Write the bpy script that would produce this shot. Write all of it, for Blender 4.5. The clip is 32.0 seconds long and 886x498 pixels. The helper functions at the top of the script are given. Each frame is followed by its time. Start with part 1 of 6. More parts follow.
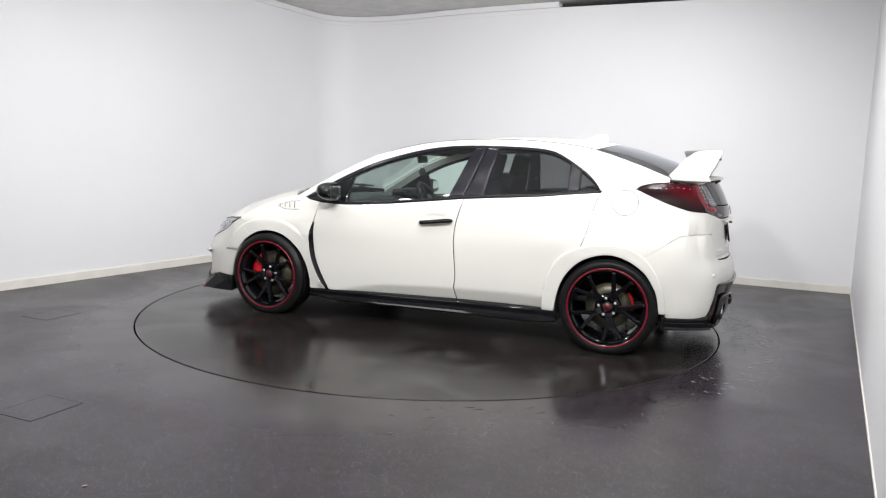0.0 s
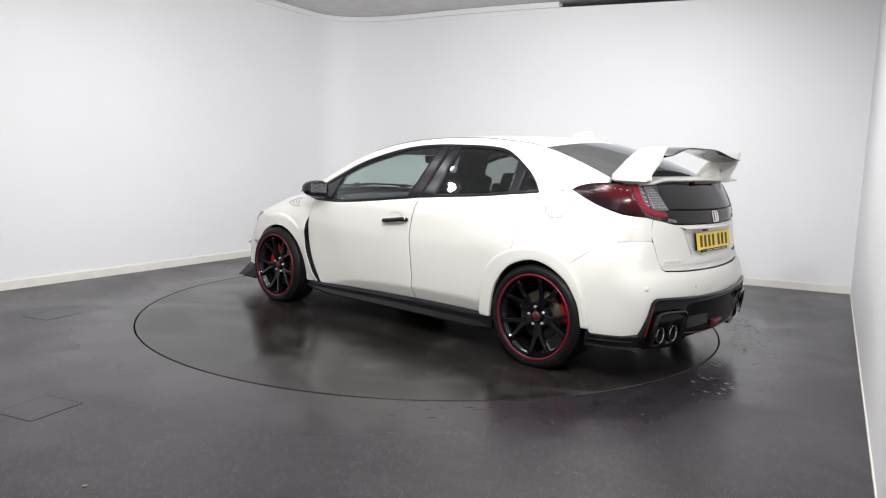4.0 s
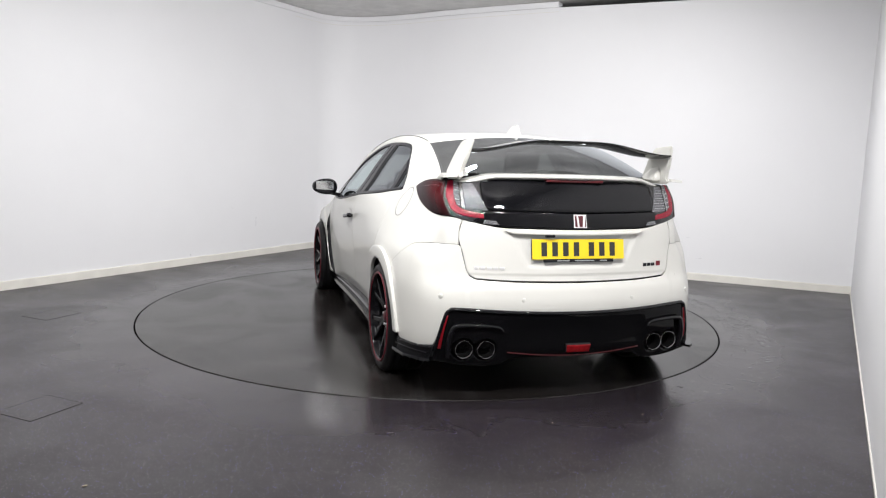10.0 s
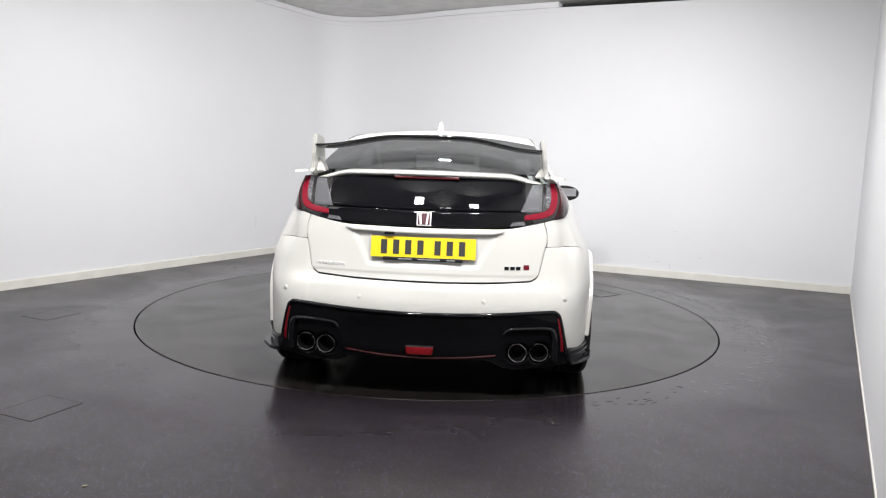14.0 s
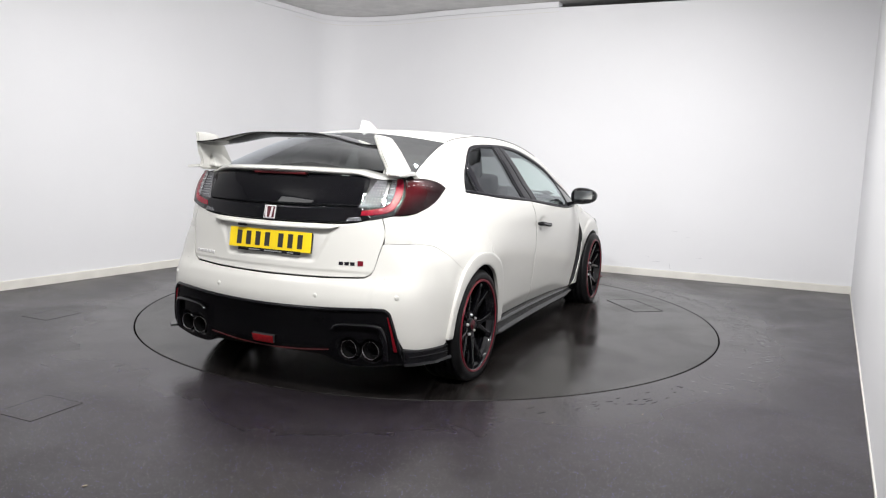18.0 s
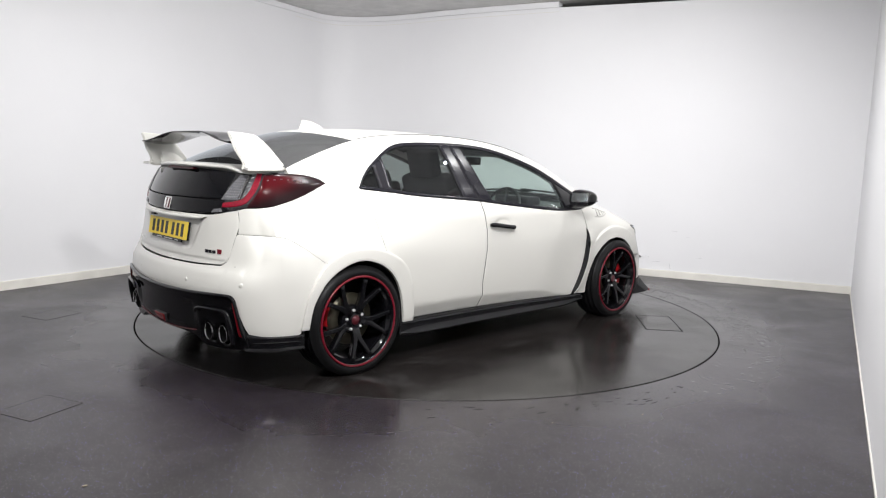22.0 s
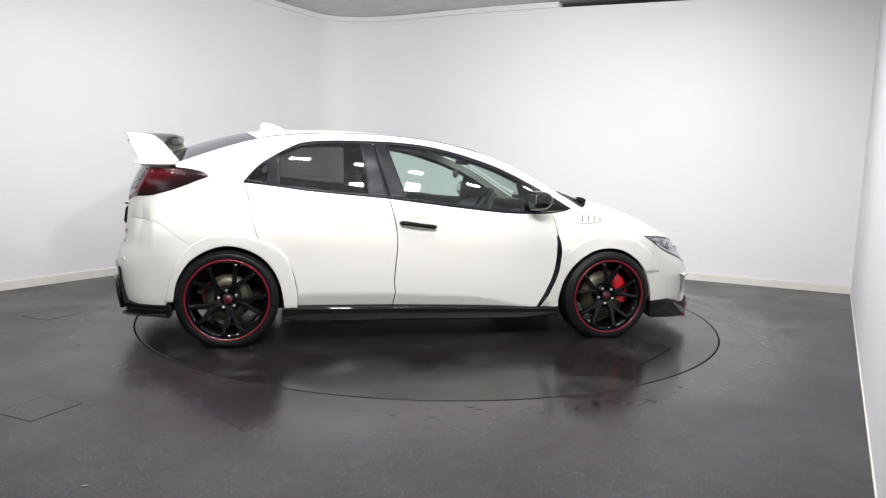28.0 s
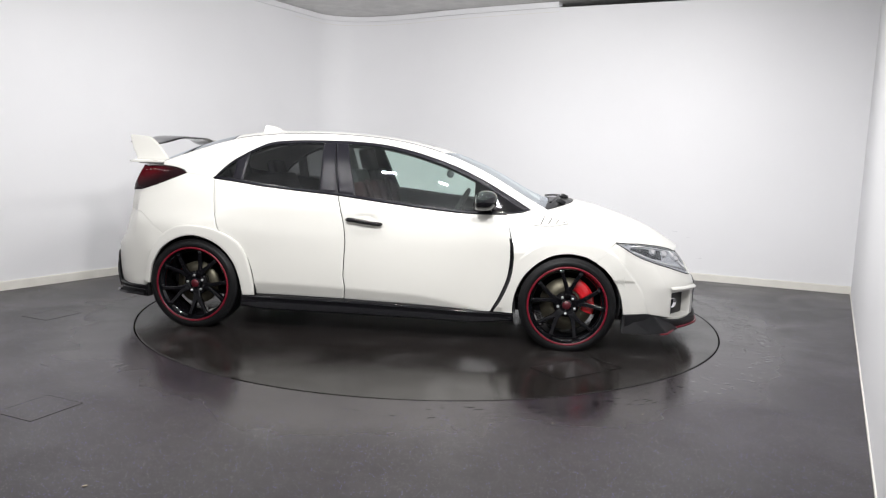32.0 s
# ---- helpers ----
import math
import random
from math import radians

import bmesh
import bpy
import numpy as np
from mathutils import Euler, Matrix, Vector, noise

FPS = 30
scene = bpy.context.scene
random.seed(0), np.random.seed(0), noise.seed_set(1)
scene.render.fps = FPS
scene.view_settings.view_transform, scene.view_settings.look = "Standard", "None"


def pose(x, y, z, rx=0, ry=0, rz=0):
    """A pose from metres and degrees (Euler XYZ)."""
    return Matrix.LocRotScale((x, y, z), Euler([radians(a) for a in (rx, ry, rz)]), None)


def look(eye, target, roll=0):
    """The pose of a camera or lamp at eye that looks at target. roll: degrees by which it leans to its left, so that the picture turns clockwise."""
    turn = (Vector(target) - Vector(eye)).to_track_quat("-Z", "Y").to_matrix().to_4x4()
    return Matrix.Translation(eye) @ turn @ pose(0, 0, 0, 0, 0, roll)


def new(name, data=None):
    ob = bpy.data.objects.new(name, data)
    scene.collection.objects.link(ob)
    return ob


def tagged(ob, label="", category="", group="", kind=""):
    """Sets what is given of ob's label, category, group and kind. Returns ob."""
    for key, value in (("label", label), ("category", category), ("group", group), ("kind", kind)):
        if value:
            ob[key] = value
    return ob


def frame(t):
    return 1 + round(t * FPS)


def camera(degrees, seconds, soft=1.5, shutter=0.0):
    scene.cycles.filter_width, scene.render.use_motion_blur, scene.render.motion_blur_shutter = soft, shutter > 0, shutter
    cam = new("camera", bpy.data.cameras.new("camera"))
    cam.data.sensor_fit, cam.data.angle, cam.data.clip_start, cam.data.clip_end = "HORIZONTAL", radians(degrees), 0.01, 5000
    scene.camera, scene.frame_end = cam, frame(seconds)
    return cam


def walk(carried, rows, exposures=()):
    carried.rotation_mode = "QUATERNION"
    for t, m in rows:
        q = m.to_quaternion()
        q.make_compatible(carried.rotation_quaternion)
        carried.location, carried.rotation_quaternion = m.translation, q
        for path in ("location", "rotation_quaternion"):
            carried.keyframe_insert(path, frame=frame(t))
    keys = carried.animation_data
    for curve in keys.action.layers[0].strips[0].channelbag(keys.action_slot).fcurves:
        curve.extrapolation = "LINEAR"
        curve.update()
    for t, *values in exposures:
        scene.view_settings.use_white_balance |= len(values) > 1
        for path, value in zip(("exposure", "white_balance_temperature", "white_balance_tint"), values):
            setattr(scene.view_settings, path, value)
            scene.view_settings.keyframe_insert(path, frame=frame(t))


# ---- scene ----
EXPOSURE, LAMP_GAIN = 0.0, 0.88
cam = camera(64.58, 32.0, soft=1.2)
EYE = (0.0, -5.726, 1.235)
AIM = (0.101, 0.2241, 0.4693)
walk(cam, [(0.0, look(EYE, AIM, 1.82)), (32.0, look(EYE, AIM, 1.82))], exposures=[(0.0, EXPOSURE), (32.0, EXPOSURE)])

# turn of the turntable, degrees at seconds
TURN = [(0, 157.75), (3, 142.2), (6, 126.65), (9, 111.1), (12, 95.5), (14.5, 82.4), (16.5, 71.95), (19, 58.95), (22, 43.4),
        (25, 28.0), (28, 12.75), (30, 2.75), (32, -7.35)]
CAR_OFFSET = (-0.248, -0.156)


def turn_at(t):
    return float(np.interp(t, [a for a, _ in TURN], [b for _, b in TURN]))


# ---- light ----
world = bpy.data.worlds.new("studio_world")
scene.world = world
world.use_nodes = True
world.node_tree.nodes["Background"].inputs[0].default_value = (0.8, 0.85, 1.0, 1)
world.node_tree.nodes["Background"].inputs[1].default_value = 0.02


def ceiling_lamp(x, y, z, watts, size, aim):
    data = bpy.data.lights.new("studio_light", "AREA")
    data.shape, data.size, data.size_y, data.energy = "RECTANGLE", size, size * (0.75 if size > 1 else (1.0 if size > 0.16 else 0.45)), watts
    data.color = (1.0, 0.992, 0.995)
    ob = new("studio_light", data)
    ob.matrix_world = look((x, y, z), aim)
    return ob


# soft panels behind and over the camera, a row of small square panels across the room, three over the turntable: place, watts, size, aim
# the third and fourth are unseen fills, added to brighten the walls and corner
LAMPS = [(-0.60, -4.1, 2.85, 44.0, 0.20, (-0.1, 0.0, 0.9), 120), (0.70, -4.3, 2.85, 44.0, 0.20, (0.3, 0.0, 0.9), 120), (-3.2, -3.6, 2.60, 16.0, 1.1, (1.2, 1.8, 1.2), 180), (0.0, -4.9, 2.85, 16.0, 0.30, (-0.9, 3.6, 1.9), 80),
         (-2.20, -1.85, 3.0, 14.0, 0.155, None, 180), (-1.46, -1.85, 3.0, 14.0, 0.155, None, 180), (-0.78, -1.85, 3.0, 14.0, 0.155, None, 180), (-0.10, -1.85, 3.0, 14.0, 0.155, None, 180), (0.58, -1.85, 3.0, 14.0, 0.155, None, 180), (1.26, -1.85, 3.0, 14.0, 0.155, None, 180),
         (-1.85, -0.40, 3.0, 20.0, 0.155, None, 180), (0.10, -0.30, 3.0, 20.0, 0.155, None, 180), (1.95, -0.40, 2.98, 40.0, 0.155, (1.3, 0.2, 0.1), 180)]
for lx, ly, lz, lw, ls, la, lspread in LAMPS:
    ceiling_lamp(lx, ly, lz, lw * LAMP_GAIN, ls, la or (lx, ly + 0.001, 0.0)).data.spread = radians(lspread)

# ---- materials ----


def nodes_of(name):
    m = bpy.data.materials.new(name)
    m.use_nodes = True
    nt = m.node_tree
    return m, nt, nt.nodes["Principled BSDF"]


def mat(name, color, rough=0.5, metal=0.0, coat=0.0, spec=0.5, bump=0.0, scale=60.0, vary=0.0, vscale=3.0, rvary=0.0, emit=None):
    m, nt, b = nodes_of(name)
    b.inputs["Base Color"].default_value = (*color, 1)
    b.inputs["Roughness"].default_value = rough
    b.inputs["Metallic"].default_value = metal
    b.inputs["Coat Weight"].default_value = coat
    b.inputs["Coat Roughness"].default_value = 0.04
    b.inputs["Specular IOR Level"].default_value = spec
    tc = nt.nodes.new("ShaderNodeTexCoord")
    if vary or rvary:
        n = nt.nodes.new("ShaderNodeTexNoise")
        n.inputs["Scale"].default_value, n.inputs["Detail"].default_value = vscale, 5
        nt.links.new(tc.outputs["Object"], n.inputs["Vector"])
        if vary:
            r = nt.nodes.new("ShaderNodeMapRange")
            r.inputs[1].default_value, r.inputs[2].default_value = 0.3, 0.7
            r.inputs[3].default_value, r.inputs[4].default_value = 1 - vary, 1 + vary
            nt.links.new(n.outputs[0], r.inputs[0])
            mx = nt.nodes.new("ShaderNodeMix")
            mx.data_type, mx.blend_type = "RGBA", "MULTIPLY"
            mx.inputs[0].default_value = 1
            mx.inputs[6].default_value = (*color, 1)
            nt.links.new(r.outputs[0], mx.inputs[7])
            nt.links.new(mx.outputs[2], b.inputs["Base Color"])
        if rvary:
            r = nt.nodes.new("ShaderNodeMapRange")
            r.inputs[1].default_value, r.inputs[2].default_value = 0.3, 0.7
            r.inputs[3].default_value, r.inputs[4].default_value = max(0.02, rough - rvary), rough + rvary
            nt.links.new(n.outputs[0], r.inputs[0])
            nt.links.new(r.outputs[0], b.inputs["Roughness"])
    if bump:
        n = nt.nodes.new("ShaderNodeTexNoise")
        n.inputs["Scale"].default_value, n.inputs["Detail"].default_value = scale, 4
        nt.links.new(tc.outputs["Object"], n.inputs["Vector"])
        bp = nt.nodes.new("ShaderNodeBump")
        bp.inputs["Strength"].default_value, bp.inputs["Distance"].default_value = bump, 0.004
        nt.links.new(n.outputs[0], bp.inputs["Height"])
        nt.links.new(bp.outputs[0], b.inputs["Normal"])
    if emit:
        b.inputs["Emission Color"].default_value = (*emit[0], 1)
        b.inputs["Emission Strength"].default_value = emit[1]
    return m


def glass_mat(name, tint, gloss=(0.9, 0.95, 1.0), grey_sheen=None):
    m = bpy.data.materials.new(name)
    m.use_nodes = True
    nt = m.node_tree
    nt.nodes.clear()
    out, mix = nt.nodes.new("ShaderNodeOutputMaterial"), nt.nodes.new("ShaderNodeMixShader")
    tr, gl = nt.nodes.new("ShaderNodeBsdfTransparent"), nt.nodes.new("ShaderNodeBsdfGlossy")
    lw = nt.nodes.new("ShaderNodeLayerWeight")
    lw.inputs[0].default_value = 0.5
    pw, fr = nt.nodes.new("ShaderNodeMath"), nt.nodes.new("ShaderNodeMath")
    pw.operation, fr.operation = "POWER", "MULTIPLY_ADD"
    pw.inputs[1].default_value = 5.0
    fr.inputs[1].default_value, fr.inputs[2].default_value = 0.90, 0.10
    nt.links.new(lw.outputs["Facing"], pw.inputs[0])
    nt.links.new(pw.outputs[0], fr.inputs[0])
    tr.inputs[0].default_value = (*tint, 1)
    gl.inputs[0].default_value = (*gloss, 1)
    gl.inputs["Roughness"].default_value = 0.012
    nt.links.new(fr.outputs[0], mix.inputs[0])
    nt.links.new(tr.outputs[0], mix.inputs[1])
    nt.links.new(gl.outputs[0], mix.inputs[2])
    if grey_sheen:
        # a share of even grey diffuse stands in for the ceiling's reflection
        df, film = nt.nodes.new("ShaderNodeBsdfDiffuse"), nt.nodes.new("ShaderNodeMixShader")
        df.inputs[0].default_value = (*grey_sheen[1], 1)
        film.inputs[0].default_value = grey_sheen[0]
        nt.links.new(tr.outputs[0], film.inputs[1])
        nt.links.new(df.outputs[0], film.inputs[2])
        nt.links.new(film.outputs[0], mix.inputs[1])
    nt.links.new(mix.outputs[0], out.inputs[0])
    return m


def floor_mat(name, base, speck, wet_low, wet_high, dry=0.14, speckles=True, spec=0.42, film=0.3):
    """Dark vinyl with light and blue flecks, damp in patches."""
    m, nt, b = nodes_of(name)
    b.inputs["Specular IOR Level"].default_value = spec
    tc = nt.nodes.new("ShaderNodeTexCoord")
    big = nt.nodes.new("ShaderNodeTexNoise")
    big.inputs["Scale"].default_value, big.inputs["Detail"].default_value, big.inputs["Distortion"].default_value = 0.9, 6, 0.6
    nt.links.new(tc.outputs["Object"], big.inputs["Vector"])
    ramp = nt.nodes.new("ShaderNodeValToRGB")
    ramp.color_ramp.elements[0].position, ramp.color_ramp.elements[1].position = 0.32, 0.68
    ramp.color_ramp.elements[0].color = (*[c * 0.8 for c in base], 1)
    ramp.color_ramp.elements[1].color = (*[c * 1.2 for c in base], 1)
    nt.links.new(big.outputs[0], ramp.inputs[0])
    # faint mottling a few centimetres across
    mott = nt.nodes.new("ShaderNodeTexNoise")
    mott.inputs["Scale"].default_value, mott.inputs["Detail"].default_value = 17.0, 5
    nt.links.new(tc.outputs["Object"], mott.inputs["Vector"])
    shade = nt.nodes.new("ShaderNodeMapRange")
    shade.inputs[1].default_value, shade.inputs[2].default_value = 0.3, 0.7
    shade.inputs[3].default_value, shade.inputs[4].default_value = 0.74, 1.26
    nt.links.new(mott.outputs[0], shade.inputs[0])
    mulc = nt.nodes.new("ShaderNodeVectorMath")
    mulc.operation = "SCALE"
    nt.links.new(ramp.outputs[0], mulc.inputs[0])
    nt.links.new(shade.outputs[0], mulc.inputs["Scale"])
    col = mulc.outputs[0]
    ln = nt.nodes.new("ShaderNodeVectorMath")
    ln.operation = "LENGTH"
    nt.links.new(tc.outputs["Object"], ln.inputs[0])
    edge = nt.nodes.new("ShaderNodeMath")
    edge.operation = "MULTIPLY_ADD"
    edge.inputs[1].default_value = 0.9
    nt.links.new(big.outputs[0], edge.inputs[0])
    nt.links.new(ln.outputs["Value"], edge.inputs[2])
    clear_of = nt.nodes.new("ShaderNodeMapRange")
    clear_of.inputs[1].default_value, clear_of.inputs[2].default_value = 2.85, 3.25
    clear_of.inputs[3].default_value, clear_of.inputs[4].default_value = 0.30 * speck, speck
    nt.links.new(edge.outputs[0], clear_of.inputs[0])
    if speckles:
        for sc, tint, thr, few in ((140.0, (0.52, 0.49, 0.48), 0.22, 0.91), (112.0, (0.20, 0.17, 0.56), 0.24, 0.87), (215.0, (0.24, 0.22, 0.24), 0.28, 0.80), (150.0, (0.006, 0.006, 0.007), 0.36, 0.70)):
            v = nt.nodes.new("ShaderNodeTexVoronoi")
            v.inputs["Scale"].default_value = sc
            nt.links.new(tc.outputs["Object"], v.inputs["Vector"])
            lt = nt.nodes.new("ShaderNodeMath")
            lt.operation = "LESS_THAN"
            lt.inputs[1].default_value = thr
            nt.links.new(v.outputs["Distance"], lt.inputs[0])
            sep = nt.nodes.new("ShaderNodeSeparateColor")
            nt.links.new(v.outputs["Color"], sep.inputs[0])
            gt = nt.nodes.new("ShaderNodeMath")
            gt.operation = "GREATER_THAN"
            gt.inputs[1].default_value = few
            nt.links.new(sep.outputs[0], gt.inputs[0])
            mul = nt.nodes.new("ShaderNodeMath")
            mul.operation = "MULTIPLY"
            nt.links.new(lt.outputs[0], mul.inputs[0])
            nt.links.new(gt.outputs[0], mul.inputs[1])
            amt = nt.nodes.new("ShaderNodeMath")
            amt.operation = "MULTIPLY"
            nt.links.new(mul.outputs[0], amt.inputs[0])
            nt.links.new(clear_of.outputs[0], amt.inputs[1])
            mx = nt.nodes.new("ShaderNodeMix")
            mx.data_type = "RGBA"
            mx.inputs[7].default_value = (*tint, 1)
            nt.links.new(amt.outputs[0], mx.inputs[0])
            nt.links.new(col, mx.inputs[6])
            col = mx.outputs[2]
    # thin dried film in drawn-out clouds
    arc = nt.nodes.new("ShaderNodeTexNoise")
    arc.inputs["Scale"].default_value, arc.inputs["Detail"].default_value, arc.inputs["Distortion"].default_value = 1.5, 9, 2.2
    nt.links.new(tc.outputs["Object"], arc.inputs["Vector"])
    cloud = nt.nodes.new("ShaderNodeMapRange")
    cloud.interpolation_type = "SMOOTHSTEP"
    cloud.inputs[1].default_value, cloud.inputs[2].default_value, cloud.inputs[4].default_value = 0.50, 0.72, film
    nt.links.new(arc.outputs[0], cloud.inputs[0])
    veil = nt.nodes.new("ShaderNodeMix")
    veil.data_type = "RGBA"
    veil.inputs[7].default_value = (0.115, 0.112, 0.112, 1)
    nt.links.new(cloud.outputs[0], veil.inputs[0])
    nt.links.new(col, veil.inputs[6])
    nt.links.new(veil.outputs[2], b.inputs["Base Color"])
    wet = nt.nodes.new("ShaderNodeTexNoise")
    wet.inputs["Scale"].default_value, wet.inputs["Detail"].default_value = 1.7, 7
    wet.inputs["Distortion"].default_value = 0.9
    nt.links.new(tc.outputs["Object"], wet.inputs["Vector"])
    rr = nt.nodes.new("ShaderNodeMapRange")
    rr.inputs[1].default_value, rr.inputs[2].default_value = 0.35, 0.65
    rr.inputs[3].default_value, rr.inputs[4].default_value = wet_low, wet_high
    nt.links.new(wet.outputs[0], rr.inputs[0])
    far = nt.nodes.new("ShaderNodeMapRange")
    far.inputs[1].default_value, far.inputs[2].default_value = 2.95, 3.35
    far.inputs[3].default_value, far.inputs[4].default_value = 0.0, dry
    nt.links.new(edge.outputs[0], far.inputs[0])
    add = nt.nodes.new("ShaderNodeMath")
    add.operation = "ADD"
    nt.links.new(rr.outputs[0], add.inputs[0])
    nt.links.new(far.outputs[0], add.inputs[1])
    nt.links.new(add.outputs[0], b.inputs["Roughness"])
    fine = nt.nodes.new("ShaderNodeTexNoise")
    fine.inputs["Scale"].default_value, fine.inputs["Detail"].default_value = 90.0, 3
    nt.links.new(tc.outputs["Object"], fine.inputs["Vector"])
    bp = nt.nodes.new("ShaderNodeBump")
    bp.inputs["Strength"].default_value, bp.inputs["Distance"].default_value = 0.12, 0.002
    nt.links.new(fine.outputs[0], bp.inputs["Height"])
    nt.links.new(bp.outputs[0], b.inputs["Normal"])
    return m


WALL = mat("painted_wall", (0.85, 0.85, 0.865), 0.55, bump=0.05, scale=25, vary=0.012, vscale=1.2)
BASE = mat("baseboard_paint", (0.80, 0.78, 0.72), 0.45, vary=0.05, vscale=6)
CEIL = mat("ceiling_concrete", (0.72, 0.71, 0.70), 0.8, bump=0.5, scale=40, vary=0.08, vscale=7)
FLOOR = floor_mat("flecked_vinyl", (0.0226, 0.0184, 0.0217), 0.80, 0.16, 0.26, spec=0.48, film=0.06)
DISC = floor_mat("turntable_vinyl", (0.0125, 0.0108, 0.0102), 0.06, 0.13, 0.27, spec=0.33, film=0.20)
GAP = mat("gap_black", (0.004, 0.004, 0.004), 0.9, spec=0.05)
JOINT = mat("lid_joint_grey", (0.010, 0.0095, 0.0098), 0.5, spec=0.22)
WETSPOT = mat("wet_spot", (0.013, 0.012, 0.0125), 0.10, spec=0.4)
DRY = mat("dried_water", (0.27, 0.27, 0.275), 0.6, vary=0.35, vscale=30)
PAINT = mat("pearl_white_paint", (0.610, 0.602, 0.564), 0.28, coat=0.45, vary=0.008, vscale=2)
SPOKE = mat("spoke_black", (0.0035, 0.0035, 0.0045), 0.05, spec=0.34, rvary=0.02, vscale=12)
GLOSS = mat("gloss_black", (0.004, 0.004, 0.005), 0.06, spec=0.45, rvary=0.02, vscale=8)
SATIN = mat("satin_black", (0.006, 0.006, 0.007), 0.36, spec=0.28, bump=0.08, scale=300)
WINGLET = mat("winglet_black", (0.005, 0.005, 0.006), 0.42, spec=0.16)
TRIM = mat("grey_black_film", (0.009, 0.0086, 0.012), 0.26, spec=0.17, vary=0.05, vscale=9)
# black of seals and mouldings; on panel returns it paints in the gap's shade
SEAL_SHADE = mat("seal_gap_shade", (0.010, 0.010, 0.011), 0.7)
# dark grey painted in for the shade inside panel gaps, slits and grooves
SEAM_SHADE = mat("seam_shade", (0.07, 0.069, 0.066), 0.6)
RUBBER = mat("tyre_rubber", (0.0075, 0.0075, 0.008), 0.42, spec=0.14, bump=0.2, scale=120, vary=0.15, vscale=14)
RED = mat("red_paint", (0.55, 0.012, 0.018), 0.3, coat=0.5)
RIMRED = mat("rim_red", (0.135, 0.003, 0.012), 0.35, spec=0.3, coat=0.1)
CAPRED = mat("cap_red", (0.06, 0.0025, 0.007), 0.35, coat=0.2)
LENS = mat("red_lens", (0.21, 0.005, 0.018), 0.10, spec=0.3, bump=0.4, scale=220, vary=0.35, vscale=90)
REFL = mat("red_reflector", (0.16, 0.005, 0.010), 0.15, spec=0.4)
SILVER = mat("bright_silver", (0.80, 0.79, 0.79), 0.35, metal=0.5)
CLEAR = mat("clear_lens", (0.15, 0.15, 0.16), 0.10, metal=0.3, bump=0.9, scale=260, vary=0.6, vscale=140)
BLACKGLASS = mat("black_glass", (0.004, 0.004, 0.005), 0.02, spec=0.3)
BOWL = mat("lamp_bowl", (0.72, 0.72, 0.75), 0.14, metal=0.9, rvary=0.08, vscale=40)
# grey diffuse share painted in as an even reflected sheen
REARGLASS = glass_mat("rear_window_glass", (0.30, 0.30, 0.30), grey_sheen=(0.72, (0.075, 0.075, 0.075)))
VALANCE = mat("valance_black", (0.0035, 0.0035, 0.004), 0.05, spec=0.16)
FOG = mat("fog_lens", (0.22, 0.005, 0.008), 0.12, bump=0.5, scale=150, vary=0.3, vscale=60)
SMOKE = mat("smoked_lens", (0.022, 0.021, 0.022), 0.07, bump=0.35, scale=240, vary=0.5, vscale=160)
TIPS = mat("pipe_tip", (0.75, 0.75, 0.76), 0.12, metal=1.0)
CHROME = mat("chrome", (0.75, 0.75, 0.76), 0.12, metal=1.0)
STEEL = mat("disc_steel", (0.105, 0.096, 0.070), 0.42, metal=0.8, vary=0.2, vscale=18)
PIPE = mat("pipe_black", (0.003, 0.003, 0.003), 0.85, spec=0.08)
YELLOW = mat("plate_yellow", (0.80, 0.58, 0.010), 0.35, coat=0.15)
INK = mat("plate_ink", (0.02, 0.02, 0.02), 0.5)
TAG = mat("tag_card", (0.14, 0.14, 0.15), 0.6, vary=0.15, vscale=60)
SHELF = mat("shelf_cloth", (0.055, 0.055, 0.057), 0.9, bump=0.3, scale=200)
CLOTH = mat("seat_cloth_black", (0.014, 0.014, 0.015), 0.9, bump=0.4, scale=250)
SUEDE = mat("seat_suede_red", (0.022, 0.004, 0.006), 0.9, bump=0.3, scale=250)
GREYT = mat("grey_lettering", (0.50, 0.50, 0.51), 0.3, metal=0.8)
SIDEGLASS = glass_mat("side_glass", (0.82, 0.93, 0.885))
PRIVACY = glass_mat("privacy_glass", (0.34, 0.35, 0.35))
CRUMB = mat("crumb", (0.42, 0.36, 0.26), 0.8)
DULLRED = mat("dull_red_line", (0.07, 0.003, 0.005), 0.4)
NUT = mat("nut_steel", (0.62, 0.62, 0.63), 0.32, metal=0.7)
SCREEN = glass_mat("windscreen_glass", (0.78, 0.86, 0.83))


